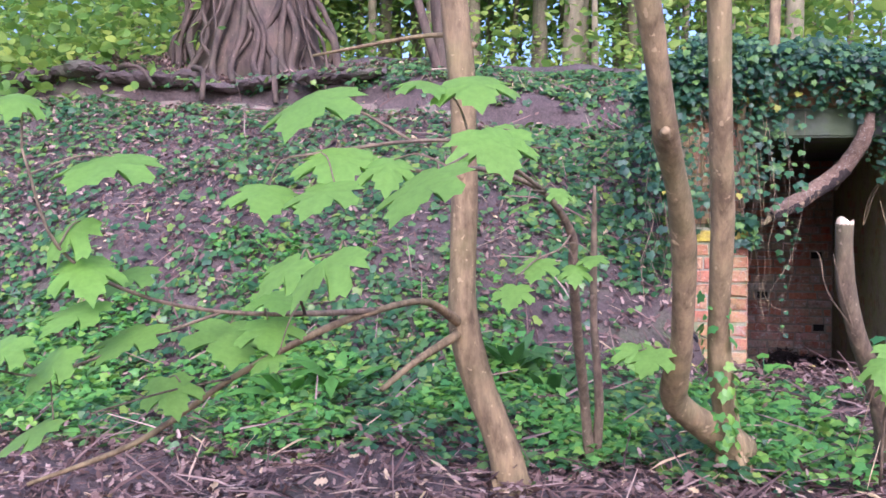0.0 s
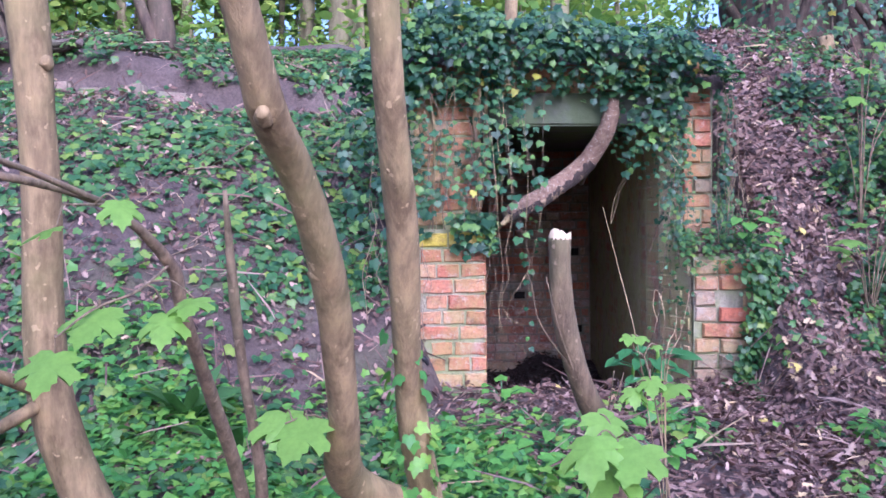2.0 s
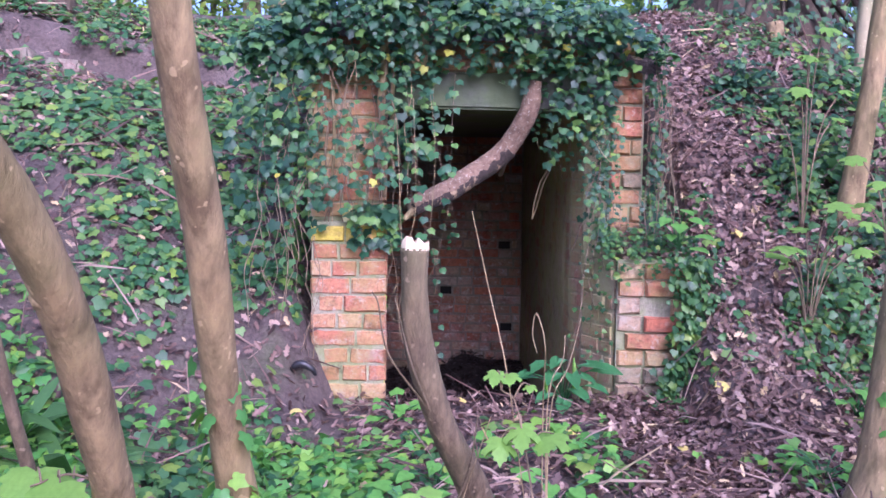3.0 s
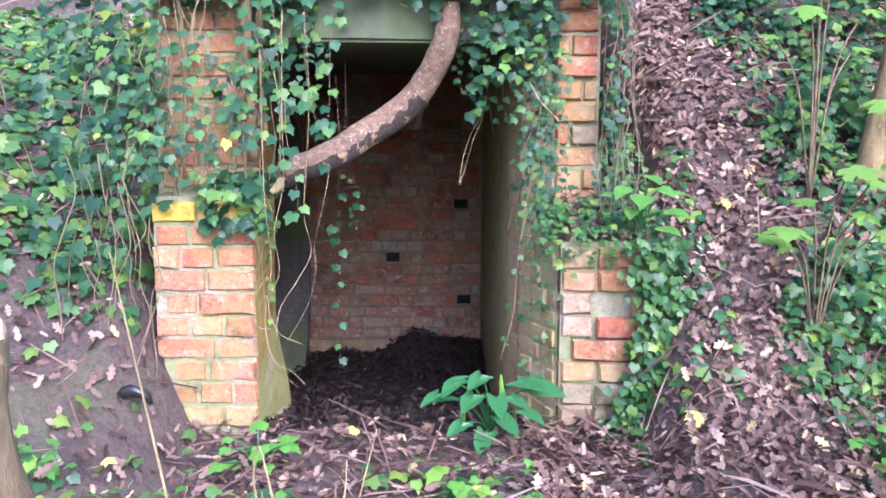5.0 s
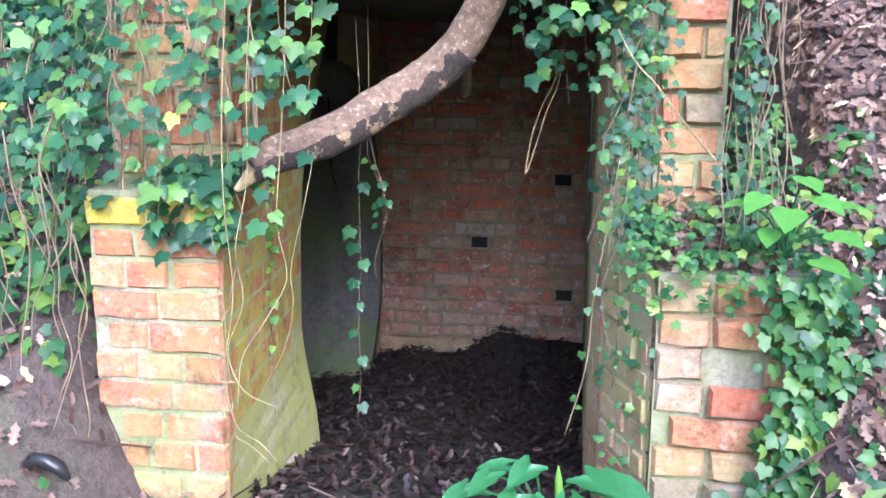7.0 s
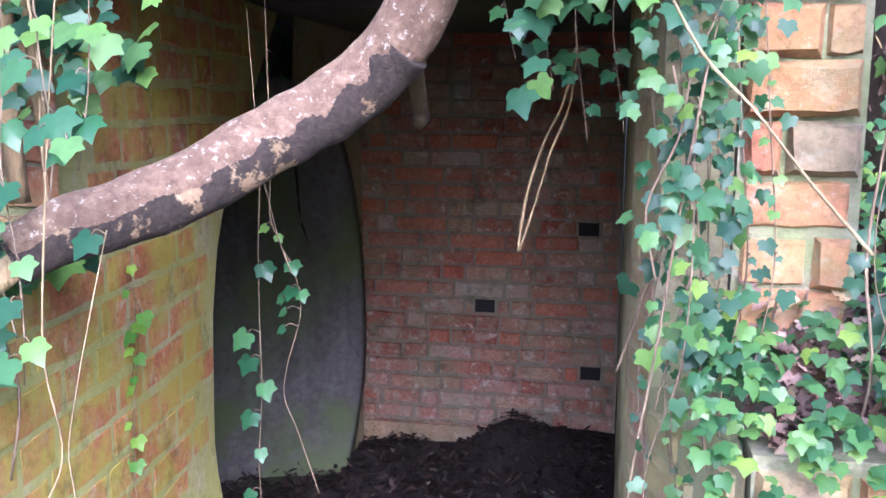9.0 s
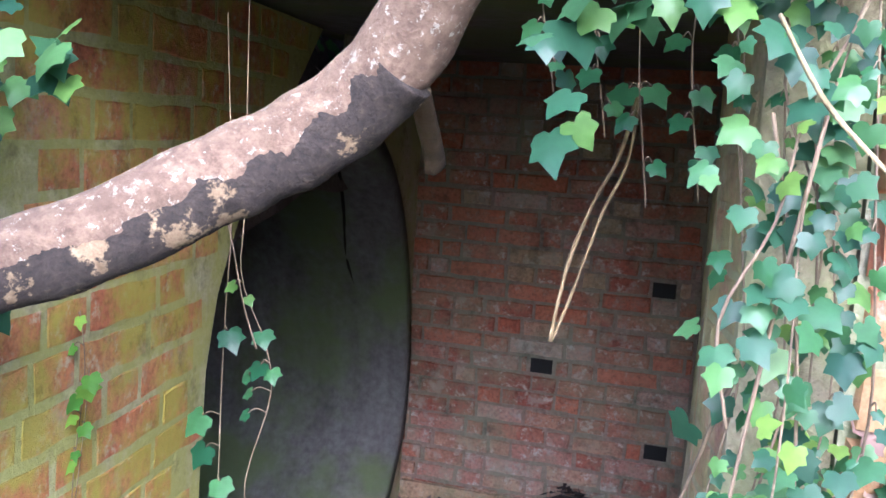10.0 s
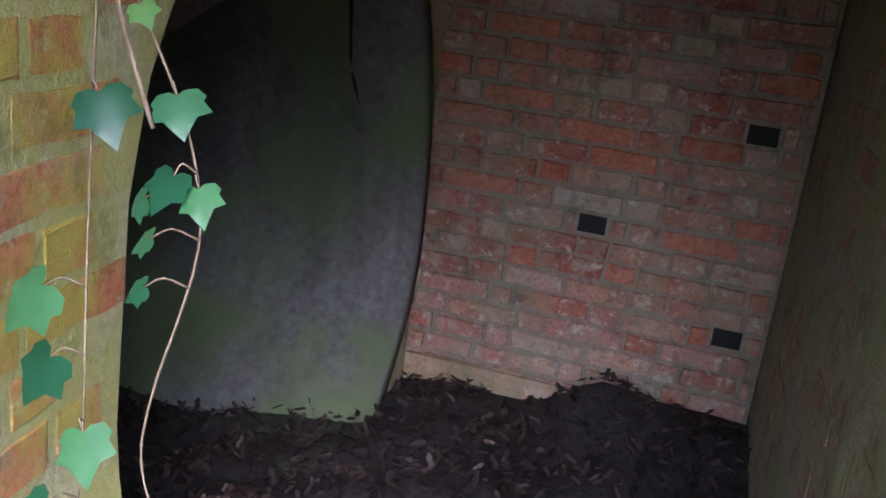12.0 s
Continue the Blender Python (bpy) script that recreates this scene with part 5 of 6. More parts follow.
def leafy(label, wood, spots, seed, stalk_from, mat=SYCAMORE):
    e = thing("sycamore_branch", wood[0][0][0], label, "branch")
    for i, (p, r) in enumerate(wood):
        hold(limb("twig", p, r, TWIG, None, 7, 5, 0.06, seed + i), e)
    g = random.Random(seed)
    paths = np.concatenate([spline(p, r, 8)[0] for p, r in wood])
    for i, (x, y, z, w) in enumerate(spots):
        base = np.array([x, y + 0.03, z + w * 0.30])
        near = paths[np.argmin(((paths - base) ** 2).sum(1))]
        mid = (near + base) / 2 + np.array([0, 0, 0.02])
        stalk = hold(limb("stalk", [tuple(near), tuple(mid), tuple(base)], [0.0025, 0.002, 0.0016], TWIG, None, 5, 4, 0, seed + i), e)
        sx = g.uniform(-0.5, 0.5)
        hold(one_leaf("leaf", SYC_LEAF, base, (sx * 0.6, -g.uniform(0.22, 0.7), 0.85), (sx, -0.55, -0.6), w * 0.95, mat, None, seed * 31 + i), stalk)
    return e


leafy("fresh green sycamore spray arching from a sapling", [([(-0.40, 3.0, 1.36), (-0.48, 2.7, 1.44), (-0.52, 2.4, 1.47), (-0.60, 2.1, 1.45), (-0.72, 1.95, 1.42), (-0.82, 1.88, 1.40)], [0.007, 0.006, 0.005, 0.005, 0.004, 0.003]),
    ([(-0.52, 2.4, 1.47), (-0.56, 2.4, 1.58), (-0.62, 2.36, 1.63)], [0.004, 0.003, 0.002]), ([(-0.60, 2.1, 1.45), (-0.72, 2.1, 1.52), (-0.80, 2.05, 1.56)], [0.004, 0.003, 0.002]), ([(-0.52, 2.4, 1.47), (-0.46, 2.1, 1.42), (-0.46, 1.8, 1.36)], [0.004, 0.003, 0.002])], LEAVES_A, 601, None)
leafy("fresh green sycamore leaves on a low branch", [([(-0.90, 2.75, 0.98), (-1.0, 2.4, 1.0), (-1.15, 2.2, 1.02), (-1.28, 2.0, 1.08), (-1.35, 1.8, 1.2), (-1.38, 1.72, 1.42)], [0.010, 0.008, 0.006, 0.005, 0.004, 0.003]),
    ([(-1.15, 2.2, 1.02), (-1.25, 2.0, 0.97), (-1.34, 1.75, 0.92), (-1.36, 1.6, 0.95)], [0.005, 0.004, 0.003, 0.002]), ([(-1.0, 2.4, 1.0), (-0.85, 2.0, 1.1), (-0.68, 1.65, 1.18), (-0.58, 1.55, 1.2)], [0.005, 0.004, 0.003, 0.002]),
    ([(-1.25, 2.45, 0.80), (-1.32, 2.2, 0.80), (-1.34, 1.9, 0.80)], [0.004, 0.003, 0.002])], LEAVES_B, 640, None)
leafy("small green sycamore leaves on the sapling", [([(-0.335, 3.2, 1.22), (-0.36, 3.05, 1.17), (-0.42, 2.95, 1.14), (-0.47, 2.88, 1.09)], [0.004, 0.003, 0.003, 0.002]), ([(-0.40, 3.0, 1.36), (-0.42, 2.85, 1.36)], [0.004, 0.002])], LEAVES_C, 670, None)
leafy("pale young sycamore leaves by the bent stem", [([(0.02, 3.55, 0.72), (-0.04, 3.45, 0.80), (-0.11, 3.40, 0.79)], [0.004, 0.003, 0.002])], [(-0.12, 3.42, 0.765, 0.13), (-0.05, 3.37, 0.755, 0.14)], 680, None)
leafy("young sycamore seedling among dry stems", [([(0.98, 3.72, 0.27), (0.94, 3.7, 0.6), (0.89, 3.7, 0.88), (0.85, 3.7, 0.93)], [0.004, 0.003, 0.002, 0.0015])], [(0.84, 3.68, 0.955, 0.05), (0.87, 3.69, 0.95, 0.045), (0.92, 3.68, 0.93, 0.03), (0.90, 3.68, 0.82, 0.08), (0.98, 3.68, 0.80, 0.08), (0.85, 3.68, 0.79, 0.07)], 695, None)
leafy("low green sycamore seedling beside the stump", [([(0.75, 3.6, 0.3), (0.72, 3.4, 0.6), (0.70, 3.1, 0.82)], [0.006, 0.005, 0.003])], [(0.64, 3.0, 0.80, 0.12), (0.74, 2.98, 0.79, 0.12), (0.70, 3.02, 0.74, 0.12), (0.66, 3.1, 0.84, 0.10)], 690, None)


# ---- arum and other plants by the door ----
def herb(name, label, at, spots, shape, mat, seed, stem_mat=ARUM, rise=(0, -0.35, 0.9)):
    e = thing(name, at, label, "plant")
    g = random.Random(seed)
    for i, (dx, dy, dz, w) in enumerate(spots):
        tip = (at[0] + dx, at[1] + dy, at[2] + dz)
        stalk = hold(limb("stalk", [at, (at[0] + dx * 0.4, at[1] + dy * 0.4, at[2] + dz * 0.7), tip], [0.004, 0.0035, 0.003], stem_mat, None, 5, 4, 0, seed + i), e)
        d = math.hypot(dx, dy) + 1e-6
        hold(one_leaf("leaf", shape, tip, rise, (dx / d + g.uniform(-0.3, 0.3), dy / d - 0.2, -0.35), w, mat, None, seed * 13 + i), stalk)
    return e


arum = herb("arum_plant", "wild arum with arrow-shaped green leaves and a spathe", (1.36, 6.02, 0.36), [(-0.13, -0.05, 0.21, 0.10), (-0.06, -0.08, 0.17, 0.11), (0.02, -0.10, 0.17, 0.12), (0.10, -0.03, 0.21, 0.12), (0.16, -0.02, 0.19, 0.13), (-0.16, 0.0, 0.14, 0.09), (0.04, -0.12, 0.10, 0.11), (-0.03, -0.03, 0.23, 0.10), (-0.10, -0.12, 0.08, 0.09), (0.12, -0.1, 0.12, 0.10), (-0.19, -0.06, 0.17, 0.10), (-0.02, -0.14, 0.05, 0.11), (0.07, -0.06, 0.16, 0.10), (-0.09, 0.02, 0.20, 0.09)], ARROW, ARUM, 701)
hold(limb("spathe", [(1.40, 5.98, 0.42), (1.402, 5.97, 0.50), (1.398, 5.97, 0.56), (1.396, 5.97, 0.60)], [0.006, 0.014, 0.010, 0.002], SYCAMORE, None, 8, 5, 0.05, 702, "yellow-green hooded spathe"), arum)
hold(limb("spathe", [(1.26, 5.95, 0.40), (1.26, 5.94, 0.47), (1.258, 5.94, 0.51)], [0.005, 0.011, 0.002], SYCAMORE, None, 8, 5, 0.05, 703, "yellow-green hooded spathe"), arum)
herb("climbing_plant", "bright green broad-leaved climber on the wing wall", (1.92, 6.1, 1.12), [(-0.08, -0.08, 0.16, 0.09), (-0.02, -0.1, 0.13, 0.10), (0.05, -0.08, 0.16, 0.08), (0.08, -0.1, 0.08, 0.09), (-0.06, -0.1, 0.08, 0.07), (0.02, -0.05, 0.2, 0.08), (0.1, -0.03, 0.14, 0.07), (-0.12, -0.05, 0.14, 0.06), (0.05, -0.12, 0.02, 0.10)], HEART, IVY_YOUNG, 711)
for i, (x, y) in enumerate(((2.62, 5.62), (2.85, 5.75), (2.75, 5.35), (0.62, 4.62), (0.42, 4.55), (0.72, 4.95), (1.02, 5.15), (1.15, 4.75), (0.55, 5.75), (2.2, 5.0))):
    g = random.Random(720 + i)
    z = float(height(x, y))
    herb("woodland_herb", "broad-leaved green woodland herb in the leaf litter", (x, y, z), [(g.uniform(-0.12, 0.12), g.uniform(-0.12, 0.08), g.uniform(0.04, 0.15), g.uniform(0.04, 0.075)) for k in range(11)], HEART if i % 2 else IVY_SMALL, IVY_YOUNG, 730 + i)
# yellow sycamore shoots on the bank
for i, (x, y, h) in enumerate(((2.62, 6.3, 1.1), (2.95, 6.0, 0.7), (2.5, 5.9, 0.7), (3.2, 6.2, 0.9), (2.75, 5.3, 0.8))):
    z = float(height(x, y))
    g = random.Random(760 + i)
    herb("sycamore_shoot", "thin shoot with yellow-green young leaves", (x, y, z), [(g.uniform(-0.2, 0.2), g.uniform(-0.2, 0.1), h * g.uniform(0.55, 1.0), g.uniform(0.07, 0.11)) for k in range(8)], SYC_LEAF, SYCAMORE, 770 + i, TWIG)
# dry stems by the doorway
g = random.Random(12)
dry = thing("dry_stems", (0.98, 3.85, 0.26), "tall bleached dry plant stems beside the stump", "dry stems")
DRY = ([(0.97, 3.75, 0.28), (0.92, 3.755, 0.62), (0.871, 3.766, 0.946), (0.825, 3.79, 1.15), (0.781, 3.811, 1.342)], [(0.99, 3.93, 0.27), (0.98, 3.92, 0.6), (0.977, 3.915, 0.855), (0.968, 3.832, 1.011), (0.947, 3.844, 1.09), (0.938, 3.85, 1.04), (0.95, 3.84, 0.99)],
       [(1.0, 3.94, 0.27), (0.99, 3.93, 0.83), (1.035, 3.98, 0.95), (1.042, 3.995, 1.016)], [(1.0, 3.95, 0.27), (1.0, 3.95, 0.80), (1.05, 3.98, 0.93), (1.085, 4.0, 1.06)], [(0.72, 3.9, 0.35), (0.76, 3.8, 0.6), (0.83, 3.75, 0.85)])
for i, p in enumerate(DRY):
    hold(limb("stem", p, [0.0022] + [0.0016] * (len(p) - 2) + [0.001], STRAW, None, 6, 5, 0.08, 780 + i), dry)
# fallen twigs on the ground
for i in range(46):
    x, y = g.uniform(-3.0, 3.4), g.uniform(3.3, 6.6)
    if 0.0 < x < 2.05 and y > 6.0 or -0.7 < x < 0.6 and y > 4.9:
        continue
    a, ln = g.uniform(0, 6.28), g.uniform(0.15, 0.55)
    p = []
    for k in range(5):
        px, py = x + math.cos(a) * ln * (k / 4 - 0.5) + g.uniform(-0.02, 0.02), y + math.sin(a) * ln * (k / 4 - 0.5)
        if py > 6.05 and 0 < px < 2:
            py = 6.04
        p.append((px, py, float(height(px, py)) + 0.03 + g.uniform(0, 0.03)))
    tagged(limb("fallen_twig", p, [0.004, 0.004, 0.0035, 0.003, 0.002], TWIG, None, 6, 4, 0.1, 800 + i), "dry brown twig lying in the leaf litter", "twig", "fallen twigs")
tagged(limb("fallen_twig", [(-0.72, 5.66, 0.74), (-0.70, 5.70, 0.80), (-0.68, 5.75, 0.86), (-0.665, 5.79, 0.92)], [0.006, 0.006, 0.005, 0.004], STRAW, None, 6, 4, 0.1, 870), "bleached dead stick lying on the bank", "twig", "fallen twigs")
# black plastic scrap by the wing wall
v, f = tube([(0.05, 5.84, 0.535), (0.07, 5.82, 0.57), (0.11, 5.815, 0.58), (0.15, 5.82, 0.56), (0.165, 5.83, 0.53)], [0.012, 0.016, 0.018, 0.016, 0.010], 8, 5, 0.15, 5)
tagged(mesh_object("plastic_scrap", v, f, BLACK, None, True), "curved scrap of black plastic on bare soil", "scrap")

# ---- bricks, laid last ----
def front_special(a, z, c):
    return B_CAP if z > 1.1 and a < 0.25 else B_FRONT


lay(wing_l, (0.10, WING_Y, 0.36), (1, 0), 0.385, 10, B_FRONT, 0.0868, "mixed", lambda u, z, a, b: u > 0.14 - 0.5 * z, 0.0, seed=5, special=front_special, large=1.14, wobble=0.007)
REVEAL_WAY = np.array([REVEAL_B[0] - REVEAL_A[0], REVEAL_B[1] - REVEAL_A[1]]) / math.hypot(REVEAL_B[0] - REVEAL_A[0], REVEAL_B[1] - REVEAL_A[1])
lay(reveal_l, (REVEAL_A[0] + dirx * 0.02 - 0.0112, WING_Y + 0.02, 0.013), tuple(REVEAL_WAY), 1.9, 21, B_MOSS, 0.0868, "mixed",
    lambda u, z, a, b: b < (reveal_end(z + 0.02) - WING_Y) * 1.005 and (z + 0.02 < 1.2 or a > 0.24), 0.0, seed=9, proud=0.2, wobble=0.0008, large=1.14)
lay(upper_l, (0.07, WALL_Y, 1.25), (1, 0), 0.40, 11, B_FRONT, 0.0868, "mixed", None, seed=15, large=1.14)
lay(upper_m, (0.465, WALL_Y + 0.018, 2.01), (1, 0), 1.14, 3, B_FRONT, 0.0765, "stretcher", None, seed=17)
lay(upper_r, (1.618, WALL_Y, 1.08), (1, 0), 0.172, 13, B_FRONT, 0.0865, "pier", None, wobble=0.014, seed=19, large=1.13, special=lambda a, z, c: B_PALE if (c * 5 + int(a * 40)) % 11 == 0 else B_FRONT)


def set_brick(parent, x0, x1, y, z, h, mat, seed, out=0.0, tip=0.0):
    """One brick of the broken wing wall, out so far from its face, tipped so many degrees."""
    me = brick_shape(x1 - x0, seed, 1.6, h)
    me.materials.append(mat)
    ob = new("brick", me)
    ob.parent = parent
    ob.matrix_basis = pose(x0, y - out, z, 0, tip, random.Random(seed).uniform(-1.5, 1.5))


# the broken wing wall, course by course from its foot: (start, end, material, how far out)
BROKEN = (((0.0, 0.125, B_PALE, 0.012), (0.13, 0.235, B_PALE, 0.0)), ((0.0, 0.12, B_PALE, 0.006), (0.135, 0.255, B_PALE, 0.016)), ((0.0, 0.13, B_FRONT, 0.0), (0.142, 0.36, B_FRONT, 0.01)),
          ((0.04, 0.255, B_FRONT, 0.012), (0.267, 0.40, B_FRONT, 0.006)), ((0.0, 0.118, B_PALE, -0.004), (0.13, 0.41, B_WARM, 0.02)), ((0.0, 0.11, B_PALE, 0.004), (0.12, 0.245, B_PALE, -0.045), (0.26, 0.415, B_FRONT, 0.024)),
          ((0.0, 0.125, B_FRONT, 0.0), (0.137, 0.36, B_FRONT, 0.006)), ((0.0, 0.12, B_FRONT, 0.0), (0.13, 0.34, B_FRONT, -0.006)))
for c, course in enumerate(BROKEN):
    for i, (u0, u1, mat, out) in enumerate(course):
        set_brick(wing_r, 1.63 + u0, 1.63 + u1, WING_Y - 0.004, 0.365 + c * 0.0868, 0.077, mat, 2200 + c * 5 + i, out, ((c * 3 + i * 2) % 5 - 2) * 0.7)
fillet = slab("mortar_fillet", [(0.26, BACK_Y - 0.02), (0.98, BACK_Y - 0.012), (0.98, BACK_Y + 0.01), (0.26, BACK_Y + 0.01)], -0.12, 0.005, B_PALE, parent=back)
BACK_MIX = (B_BACK, B_WARM, B_BACK, B_BACK, B_WARM, B_BACK, B_BACK, B_LIME, B_WARM, B_BACK, B_PALE)
LOW_MIX = (B_BACK, B_LIME, B_BACK, B_WARM, B_LIME, B_BACK, B_LIME, B_BACK, B_BACK)
HOLES = [(0.842, 0.595), (1.313, 0.970), (1.339, 0.297)]
lay(back, (0.10, BACK_Y + 0.004, -0.128), (1, 0), 1.355, 26, B_BACK, 0.0765, "mixed", None, gaps=[(hx - 0.155, hx - 0.045, hz) for hx, hz in HOLES], seed=25, wobble=0.004, proud=0.6, vary=0.22, joint=0.008,
    special=lambda a, z, c: BACK_MIX[int((a * 37.7 + c * 11.3 + z * 5.1) * 3.7) % 11] if z > 0.62 or a > 0.9 and z > 0.5 else LOW_MIX[int((a * 31.1 + c * 7.9) * 4.3) % 9])
# thin black plates stand in for the shade inside the vent openings
for hx, hz in HOLES:
    hole = slab("vent_hole", [(hx - 0.046, BACK_Y + 0.007), (hx + 0.046, BACK_Y + 0.007), (hx + 0.046, BACK_Y + 0.011), (hx - 0.046, BACK_Y + 0.011)], hz - 0.03, hz + 0.03, HOLE, parent=back)
lay(wall_r, (1.4678, 8.98, 0.02), (0.0, -1.0), 2.36, 24, B_SIDE, 0.0765, "mixed", None, wobble=0.0006, seed=29, joint=0.009, proud=0.06)
lay(wall_r, (1.4685, 6.61, 0.02), (0.191, -0.982), 0.18, 24, B_SIDE, 0.0765, "pier", None, wobble=0.0006, seed=30, joint=0.009, proud=0.06)
lay(jamb, (1.499, 6.40, 0.2), (0.371, -0.928), 0.295, 11, B_SIDE, 0.0765, "english", None, wobble=0.008, seed=33)

# flaking lime render left on the side wall
cy, cz = np.meshgrid(np.linspace(9.02, 6.64, 96), np.linspace(-0.12, 1.835, 84))
depth = np.array([0.55 * noise.fractal(Vector((0.0, 2.6 * a, 1.5 * b)), 0.8, 2.1, 5) + 0.25 * noise.fractal(Vector((3.0, 14 * a, 5 * b)), 0.8, 2.1, 3) for a, b in zip(cy.ravel(), cz.ravel())])
depth -= 2.0 * smooth(6.86, 6.66, cy.ravel())
cv = np.column_stack([1.4668 - np.clip(0.014 * depth + 0.001, -0.012, 0.012), cy.ravel(), cz.ravel()])
q = (np.arange(83)[:, None] * 96 + np.arange(95)[None]).ravel()
coat = big_mesh("render_coat", cv, np.stack([q, q + 1, q + 97, q + 96], 1), RENDER_DAMP, wall_r, True)
tagged(coat, "flaking greenish lime render over the bricks")

# ivy climbing the trunks
g = np.random.default_rng(901)
for name, label, cx, cy, z0, z1, rad, n in (("trunk_ivy", "bright young ivy round the foot of a slender stem", 0.215, 3.85, 0.32, 1.0, 0.06, 70), ("trunk_ivy", "young ivy leaves climbing a leaning trunk", 2.30, 4.68, 0.4, 1.3, 0.11, 45)):
    a, z = g.uniform(2.6, 6.8, n), z0 + (z1 - z0) * g.beta(1, 1.6, n)
    dx = (z - z0) * (-0.06 if cx < 1 else 0.12)
    pos = np.column_stack([cx + dx + rad * np.cos(a), cy - 0.1 * (z - z0) + rad * np.sin(a), z])
    tagged(leaves(name, IVY_LEAF, pos, np.column_stack([np.cos(a), np.sin(a), 0.5 + 0 * a]), (0, 0, -1), g.uniform(0.025, 0.05, n), IVY_YOUNG, 0.4, 902 + n), label, "ivy", kind="stuff")

# small sticks among the dead leaves
STICK = (np.array([(0, 0, 0), (0.012, 0.3, 0.02), (0.008, 1, 0), (-0.008, 1, 0), (-0.012, 0.35, 0.025), (0, 0.3, 0.05), (0, 1, 0.012)]), np.array([(0, 1, 5), (1, 2, 6), (1, 6, 5), (0, 5, 4), (5, 6, 4), (4, 6, 3)]))
x, y = scatter(9500, -4.0, 4.2, 2.8, 8.6, lambda x, y: np.where((x > 0.4) | (y < 4.0), 0.8, 0.3), 951)
g = np.random.default_rng(952)
pos = np.column_stack([x, y, height(x, y) + g.uniform(0.01, 0.07, len(x))])
tagged(leaves("stick_litter", STICK, pos, normals(x, y), (0, 0, 0), g.uniform(0.06, 0.32, len(x)), LITTER, 0.5, 953), "fine dry sticks scattered in the leaf litter", "sticks", kind="stuff")

# exposed roots over the ledge
for i, (p, w) in enumerate((([(-4.75, 8.5, 2.86), (-4.55, 8.2, 2.80), (-4.4, 8.05, 2.72), (-4.38, 7.98, 2.45)], 0.035), ([(-3.72, 8.2, 2.85), (-3.68, 8.1, 2.7), (-3.62, 8.0, 2.4)], 0.04), ([(-3.1, 8.3, 2.75), (-2.9, 8.1, 2.68), (-2.85, 8.02, 2.35)], 0.022), ([(-5.6, 8.5, 2.9), (-5.3, 8.15, 2.85), (-5.1, 8.1, 2.8), (-4.9, 8.0, 2.6)], 0.03))):
    tagged(limb("exposed_root", p, [w, w * 0.9] + [w * 0.7] * (len(p) - 2), BARK_DARK, None, 8, 6, 0.1, 960 + i), "bare tree root hanging over the soil ledge", "root", "ledge roots")
# ivy round the old trunk
g = np.random.default_rng(970)
n = 2600
a, z = g.uniform(-3.6, 0.5, n), 2.3 + 2.2 * g.beta(1.0, 1.6, n)
r = 0.72 + 0.5 * np.exp(-(z - 2.3) * 1.6) + g.uniform(0, 0.12, n)
pos = np.column_stack([3.35 + r * np.cos(a), 9.3 + r * np.sin(a), z])
tagged(leaves("trunk_ivy", IVY_SMALL, pos, np.column_stack([np.cos(a), np.sin(a), 0.4 + 0 * a]), (0, 0, -1), g.uniform(0.035, 0.06, n), IVY, 0.5, 971), "dark ivy smothering an old trunk", "ivy", kind="stuff")
# flared feet and knots of the nearer trees
for e, x, y, z, r, knots in ((t1, -0.62, 3.62, 0.24, 0.06, [(-0.79, 3.52, 0.84, 0.026), (-0.79, 3.475, 1.45, 0.018), (-0.745, 3.47, 1.75, 0.016)]), (t3, 0.25, 3.95, 0.32, 0.05, [(0.165, 3.73, 0.92, 0.009), (0.165, 3.48, 1.45, 0.008)]),
                             (t2, 0.28, 4.0, 0.32, 0.05, [(0.03, 3.14, 1.2, 0.024), (0.03, 3.05, 1.3, 0.010), (0.05, 3.37, 0.86, 0.012)]), (near_right, 2.2, 4.62, 0.26, 0.10, [(2.33, 4.63, 0.9, 0.02), (2.39, 4.68, 1.2, 0.02)]), (slope_a, 2.82, 6.3, 1.1, 0.06, [(2.92, 6.30, 1.6, 0.014)])):
    for i in range(4):
        an = 0.6 + i * 1.57
        hold(limb("root", [(x, y, z + 0.05), (x + r * 1.0 * math.cos(an), y + r * 1.0 * math.sin(an), z - 0.02), (x + r * 2.2 * math.cos(an), y + r * 2.2 * math.sin(an), z - 0.12)], [r * 0.6, r * 0.42, r * 0.2], BARK, None, 7, 4, 0.1, 980 + i), e)
    for i, (kx, ky, kz, kr) in enumerate(knots):
        hold(limb("knot", [(kx, ky + kr * 1.2, kz - kr * 0.4), (kx, ky, kz), (kx, ky - kr * 0.35, kz + kr * 0.1)], [kr * 1.25, kr, kr * 0.45], BARK, None, 9, 4, 0.12, 990 + i), e)

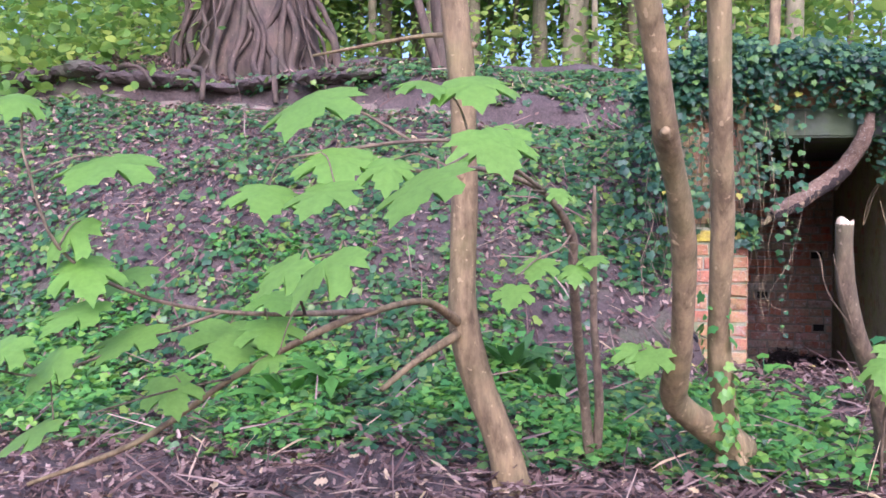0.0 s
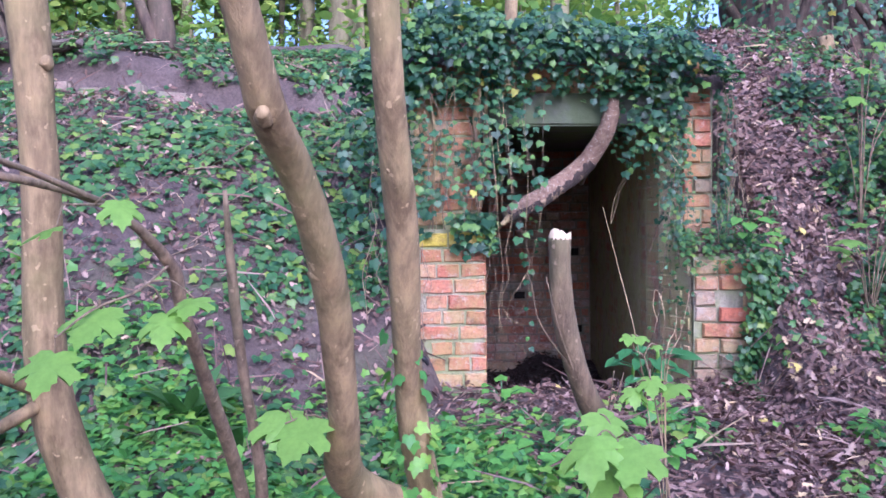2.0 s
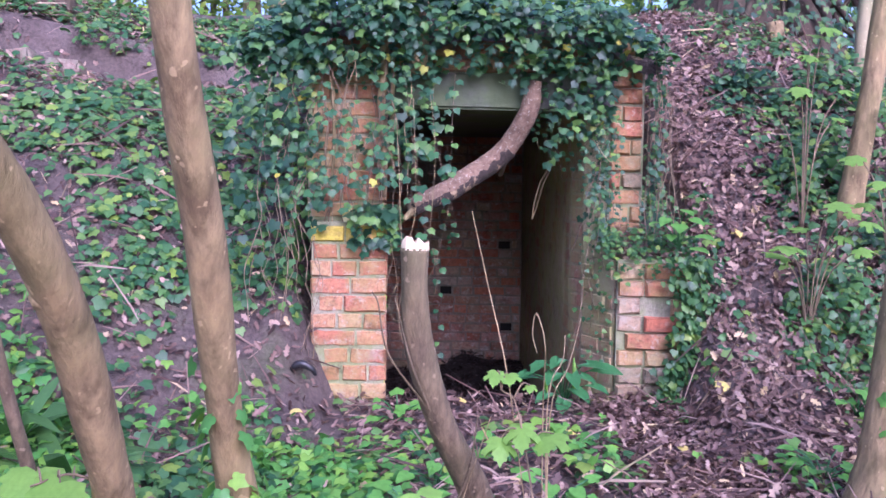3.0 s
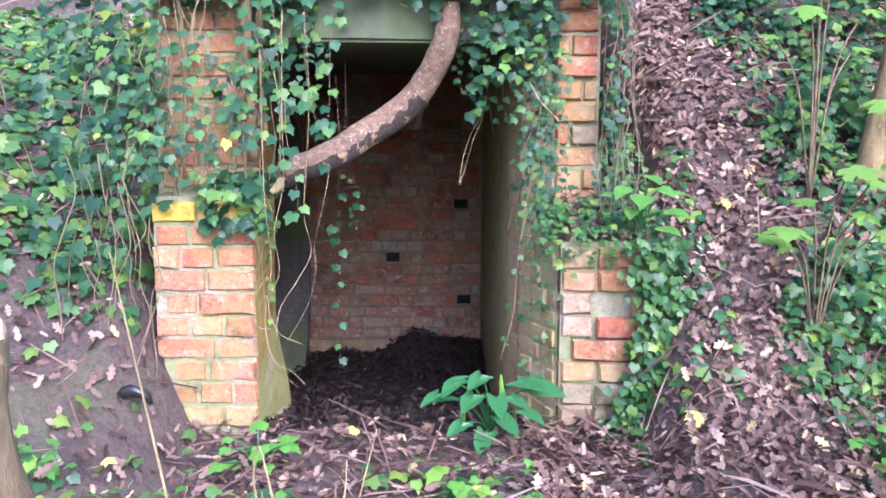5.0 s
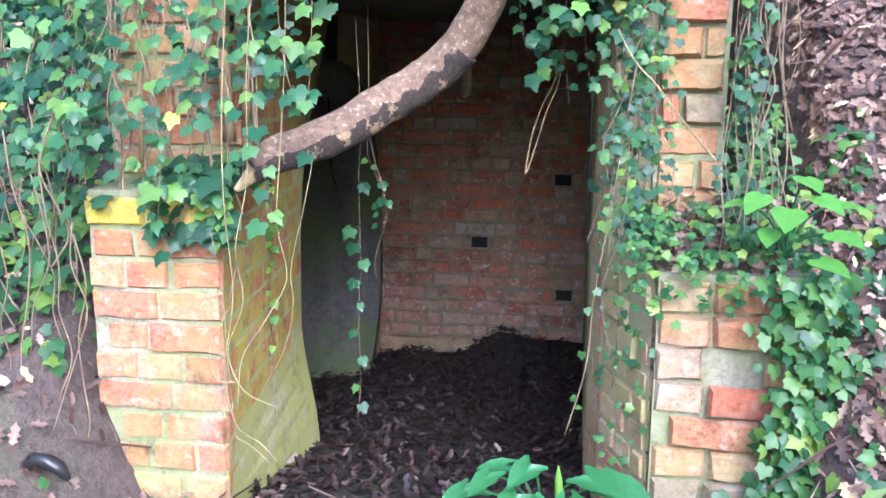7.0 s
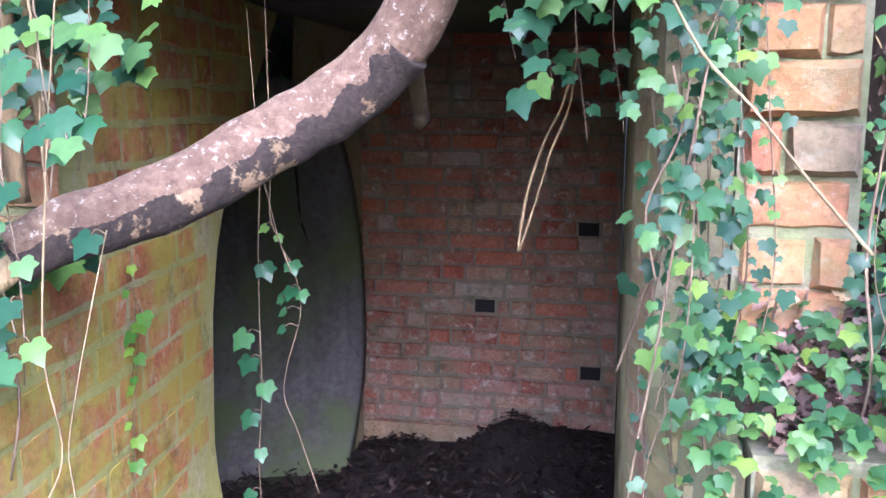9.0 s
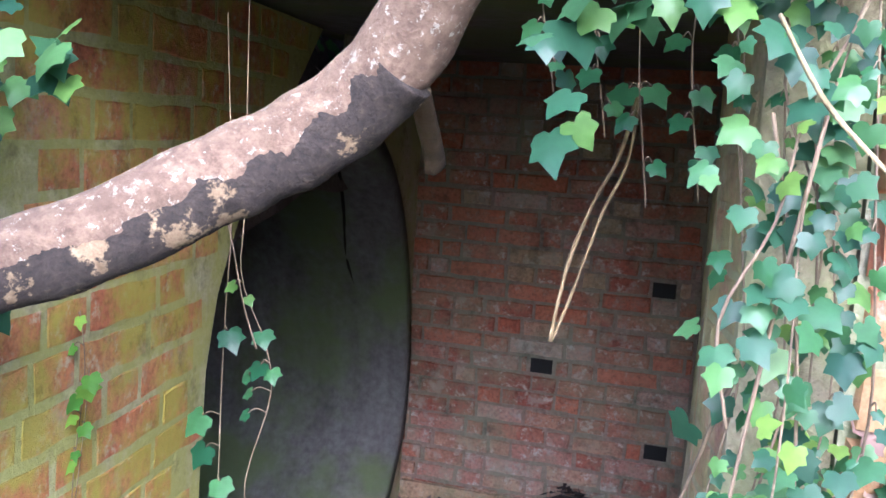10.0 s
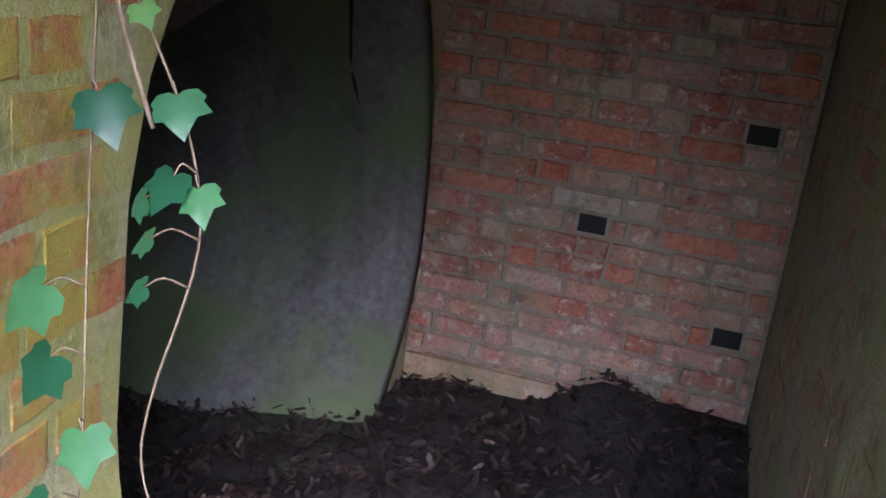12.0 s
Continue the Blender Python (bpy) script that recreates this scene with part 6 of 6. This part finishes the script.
# ivy thickets heaped on the right-hand bank
for k, (cx, cy, r, h) in enumerate(((2.78, 6.55, 0.22, 0.42), (2.62, 7.25, 0.20, 0.35), (2.62, 5.9, 0.20, 0.30), (3.15, 6.05, 0.28, 0.38), (3.05, 7.0, 0.30, 0.45), (2.95, 5.5, 0.22, 0.28))):
    g = np.random.default_rng(1300 + k)
    n = 420
    a, q = g.uniform(0, 6.28, n), np.sqrt(g.uniform(0, 1, n))
    x, y = cx + r * q * np.cos(a) * 1.2, cy + r * q * np.sin(a)
    z = height(x, y) + h * (1 - q * q) * (0.6 + 0.4 * np.sin(5 * a)) * g.uniform(0.2, 1.0, n) ** 0.6 + 0.02
    tagged(leaves("ivy_thicket", IVY_LEAF, np.column_stack([x, y, z]), (0, -0.6, 0.7), (0, -0.5, -0.7), g.uniform(0.025, 0.055, n), IVY if k % 2 else IVY_GROUND, 0.6, 1310 + k), "heaped dark ivy on the leaf-strewn bank", "ivy", kind="stuff")
# dead leaves caught on the broken wing wall
g = np.random.default_rng(1340)
n = 420
x, y = g.uniform(1.64, 2.02, n), g.uniform(6.12, 6.34, n)
z = 1.085 + 0.75 * (y - 6.12) * g.uniform(0.5, 1.0, n)
tagged(leaves("ledge_litter", OAK_DEAD, np.column_stack([x, y, z]), (0, -0.5, 0.85), (0, 0, 0), g.uniform(0.025, 0.055, n), LITTER, 0.7, 1341), "brown dead leaves caught among ivy on the broken wall", "leaf litter", kind="stuff")
# fine curling stems at the doorway edge
for i, p in enumerate(([(0.60, 6.10, 1.85), (0.615, 5.98, 1.55), (0.62, 5.95, 1.30), (0.585, 5.95, 1.12), (0.60, 5.95, 0.98), (0.56, 5.94, 0.86), (0.60, 5.93, 0.76), (0.68, 5.93, 0.72)], [(0.68, 6.10, 1.9), (0.71, 5.99, 1.6), (0.70, 5.96, 1.34), (0.69, 5.96, 1.18), (0.715, 5.95, 1.05), (0.66, 5.94, 0.94), (0.60, 5.93, 0.84), (0.585, 5.93, 0.7)],
                       [(0.52, 6.10, 1.75), (0.54, 6.0, 1.45), (0.55, 5.97, 1.22), (0.57, 5.96, 1.0), (0.545, 5.95, 0.8), (0.575, 5.94, 0.66), (0.64, 5.93, 0.62), (0.69, 5.93, 0.57)], [(0.54, 6.0, 0.95), (0.50, 5.97, 0.86), (0.52, 5.95, 0.78), (0.57, 5.95, 0.77)])):
    vine("fine curling dry ivy stem at the doorway", p, 0.0032, [], 1330 + i, STRAW)

# strap-leaved ferns at the foot of the bank
STRAP = fan([(0, 0), (0.07, 0.06), (0.10, 0.3), (0.09, 0.7), (0, 1.0), (-0.09, 0.7), (-0.10, 0.3), (-0.07, 0.06)], (0, 0.5, 0.06), 0.5)
for k, (x, y) in enumerate(((-1.95, 4.45), (-1.7, 4.5), (-0.85, 4.95), (-0.62, 4.85))):
    z = float(height(x, y))
    e = thing("fern", (x, y, z), "green strap-leaved fern growing on the bank", "fern", "bank ferns")
    g = random.Random(1000 + k)
    for i in range(11):
        a = i * 0.57 + g.uniform(-0.2, 0.2)
        up = g.uniform(0.5, 1.1)
        hold(one_leaf("frond", STRAP, (x + 0.02 * math.cos(a), y + 0.02 * math.sin(a), z + 0.03), (-math.cos(a) * up, -math.sin(a) * up, 1), (math.cos(a), math.sin(a), up), g.uniform(0.26, 0.42), IVY_YOUNG if k < 2 else IVY_GROUND, None, 1010 + i + 20 * k), e)
# thick old ivy stems on the front wall
for i, (p, w) in enumerate((([(0.45, 6.26, 1.36), (0.455, 6.24, 1.6), (0.44, 6.25, 1.85), (0.46, 6.24, 2.2)], 0.019), ([(0.50, 6.28, 1.42), (0.49, 6.26, 1.7), (0.50, 6.25, 2.1)], 0.012), ([(0.18, 6.28, 1.28), (0.20, 6.26, 1.7), (0.17, 6.25, 2.2)], 0.009))):
    tagged(limb("climbing_ivy", p, [w] * len(p), BARK, None, 10, 8, 0.14, 1100 + i), "thick brown ivy trunk climbing the front wall", "ivy trunk")
# a few yellow leaves lying about
g = random.Random(77)
for i, (x, y) in enumerate(((0.86, 6.0), (2.05, 5.7), (1.75, 5.35), (2.6, 5.9), (0.1, 5.55), (2.3, 6.35), (-0.4, 4.4), (1.3, 5.5))):
    z = float(height(x, y)) + 0.05
    tagged(one_leaf("fallen_leaf", SYC_LEAF if i % 2 else IVY_LEAF, (x, y, z), (g.uniform(-0.3, 0.3), -0.4, 1), (g.uniform(-1, 1), -0.5, 0), g.uniform(0.045, 0.075), YELLOW, None, 1200 + i), "yellow fallen leaf on brown leaf litter", "leaf", "yellow leaves")
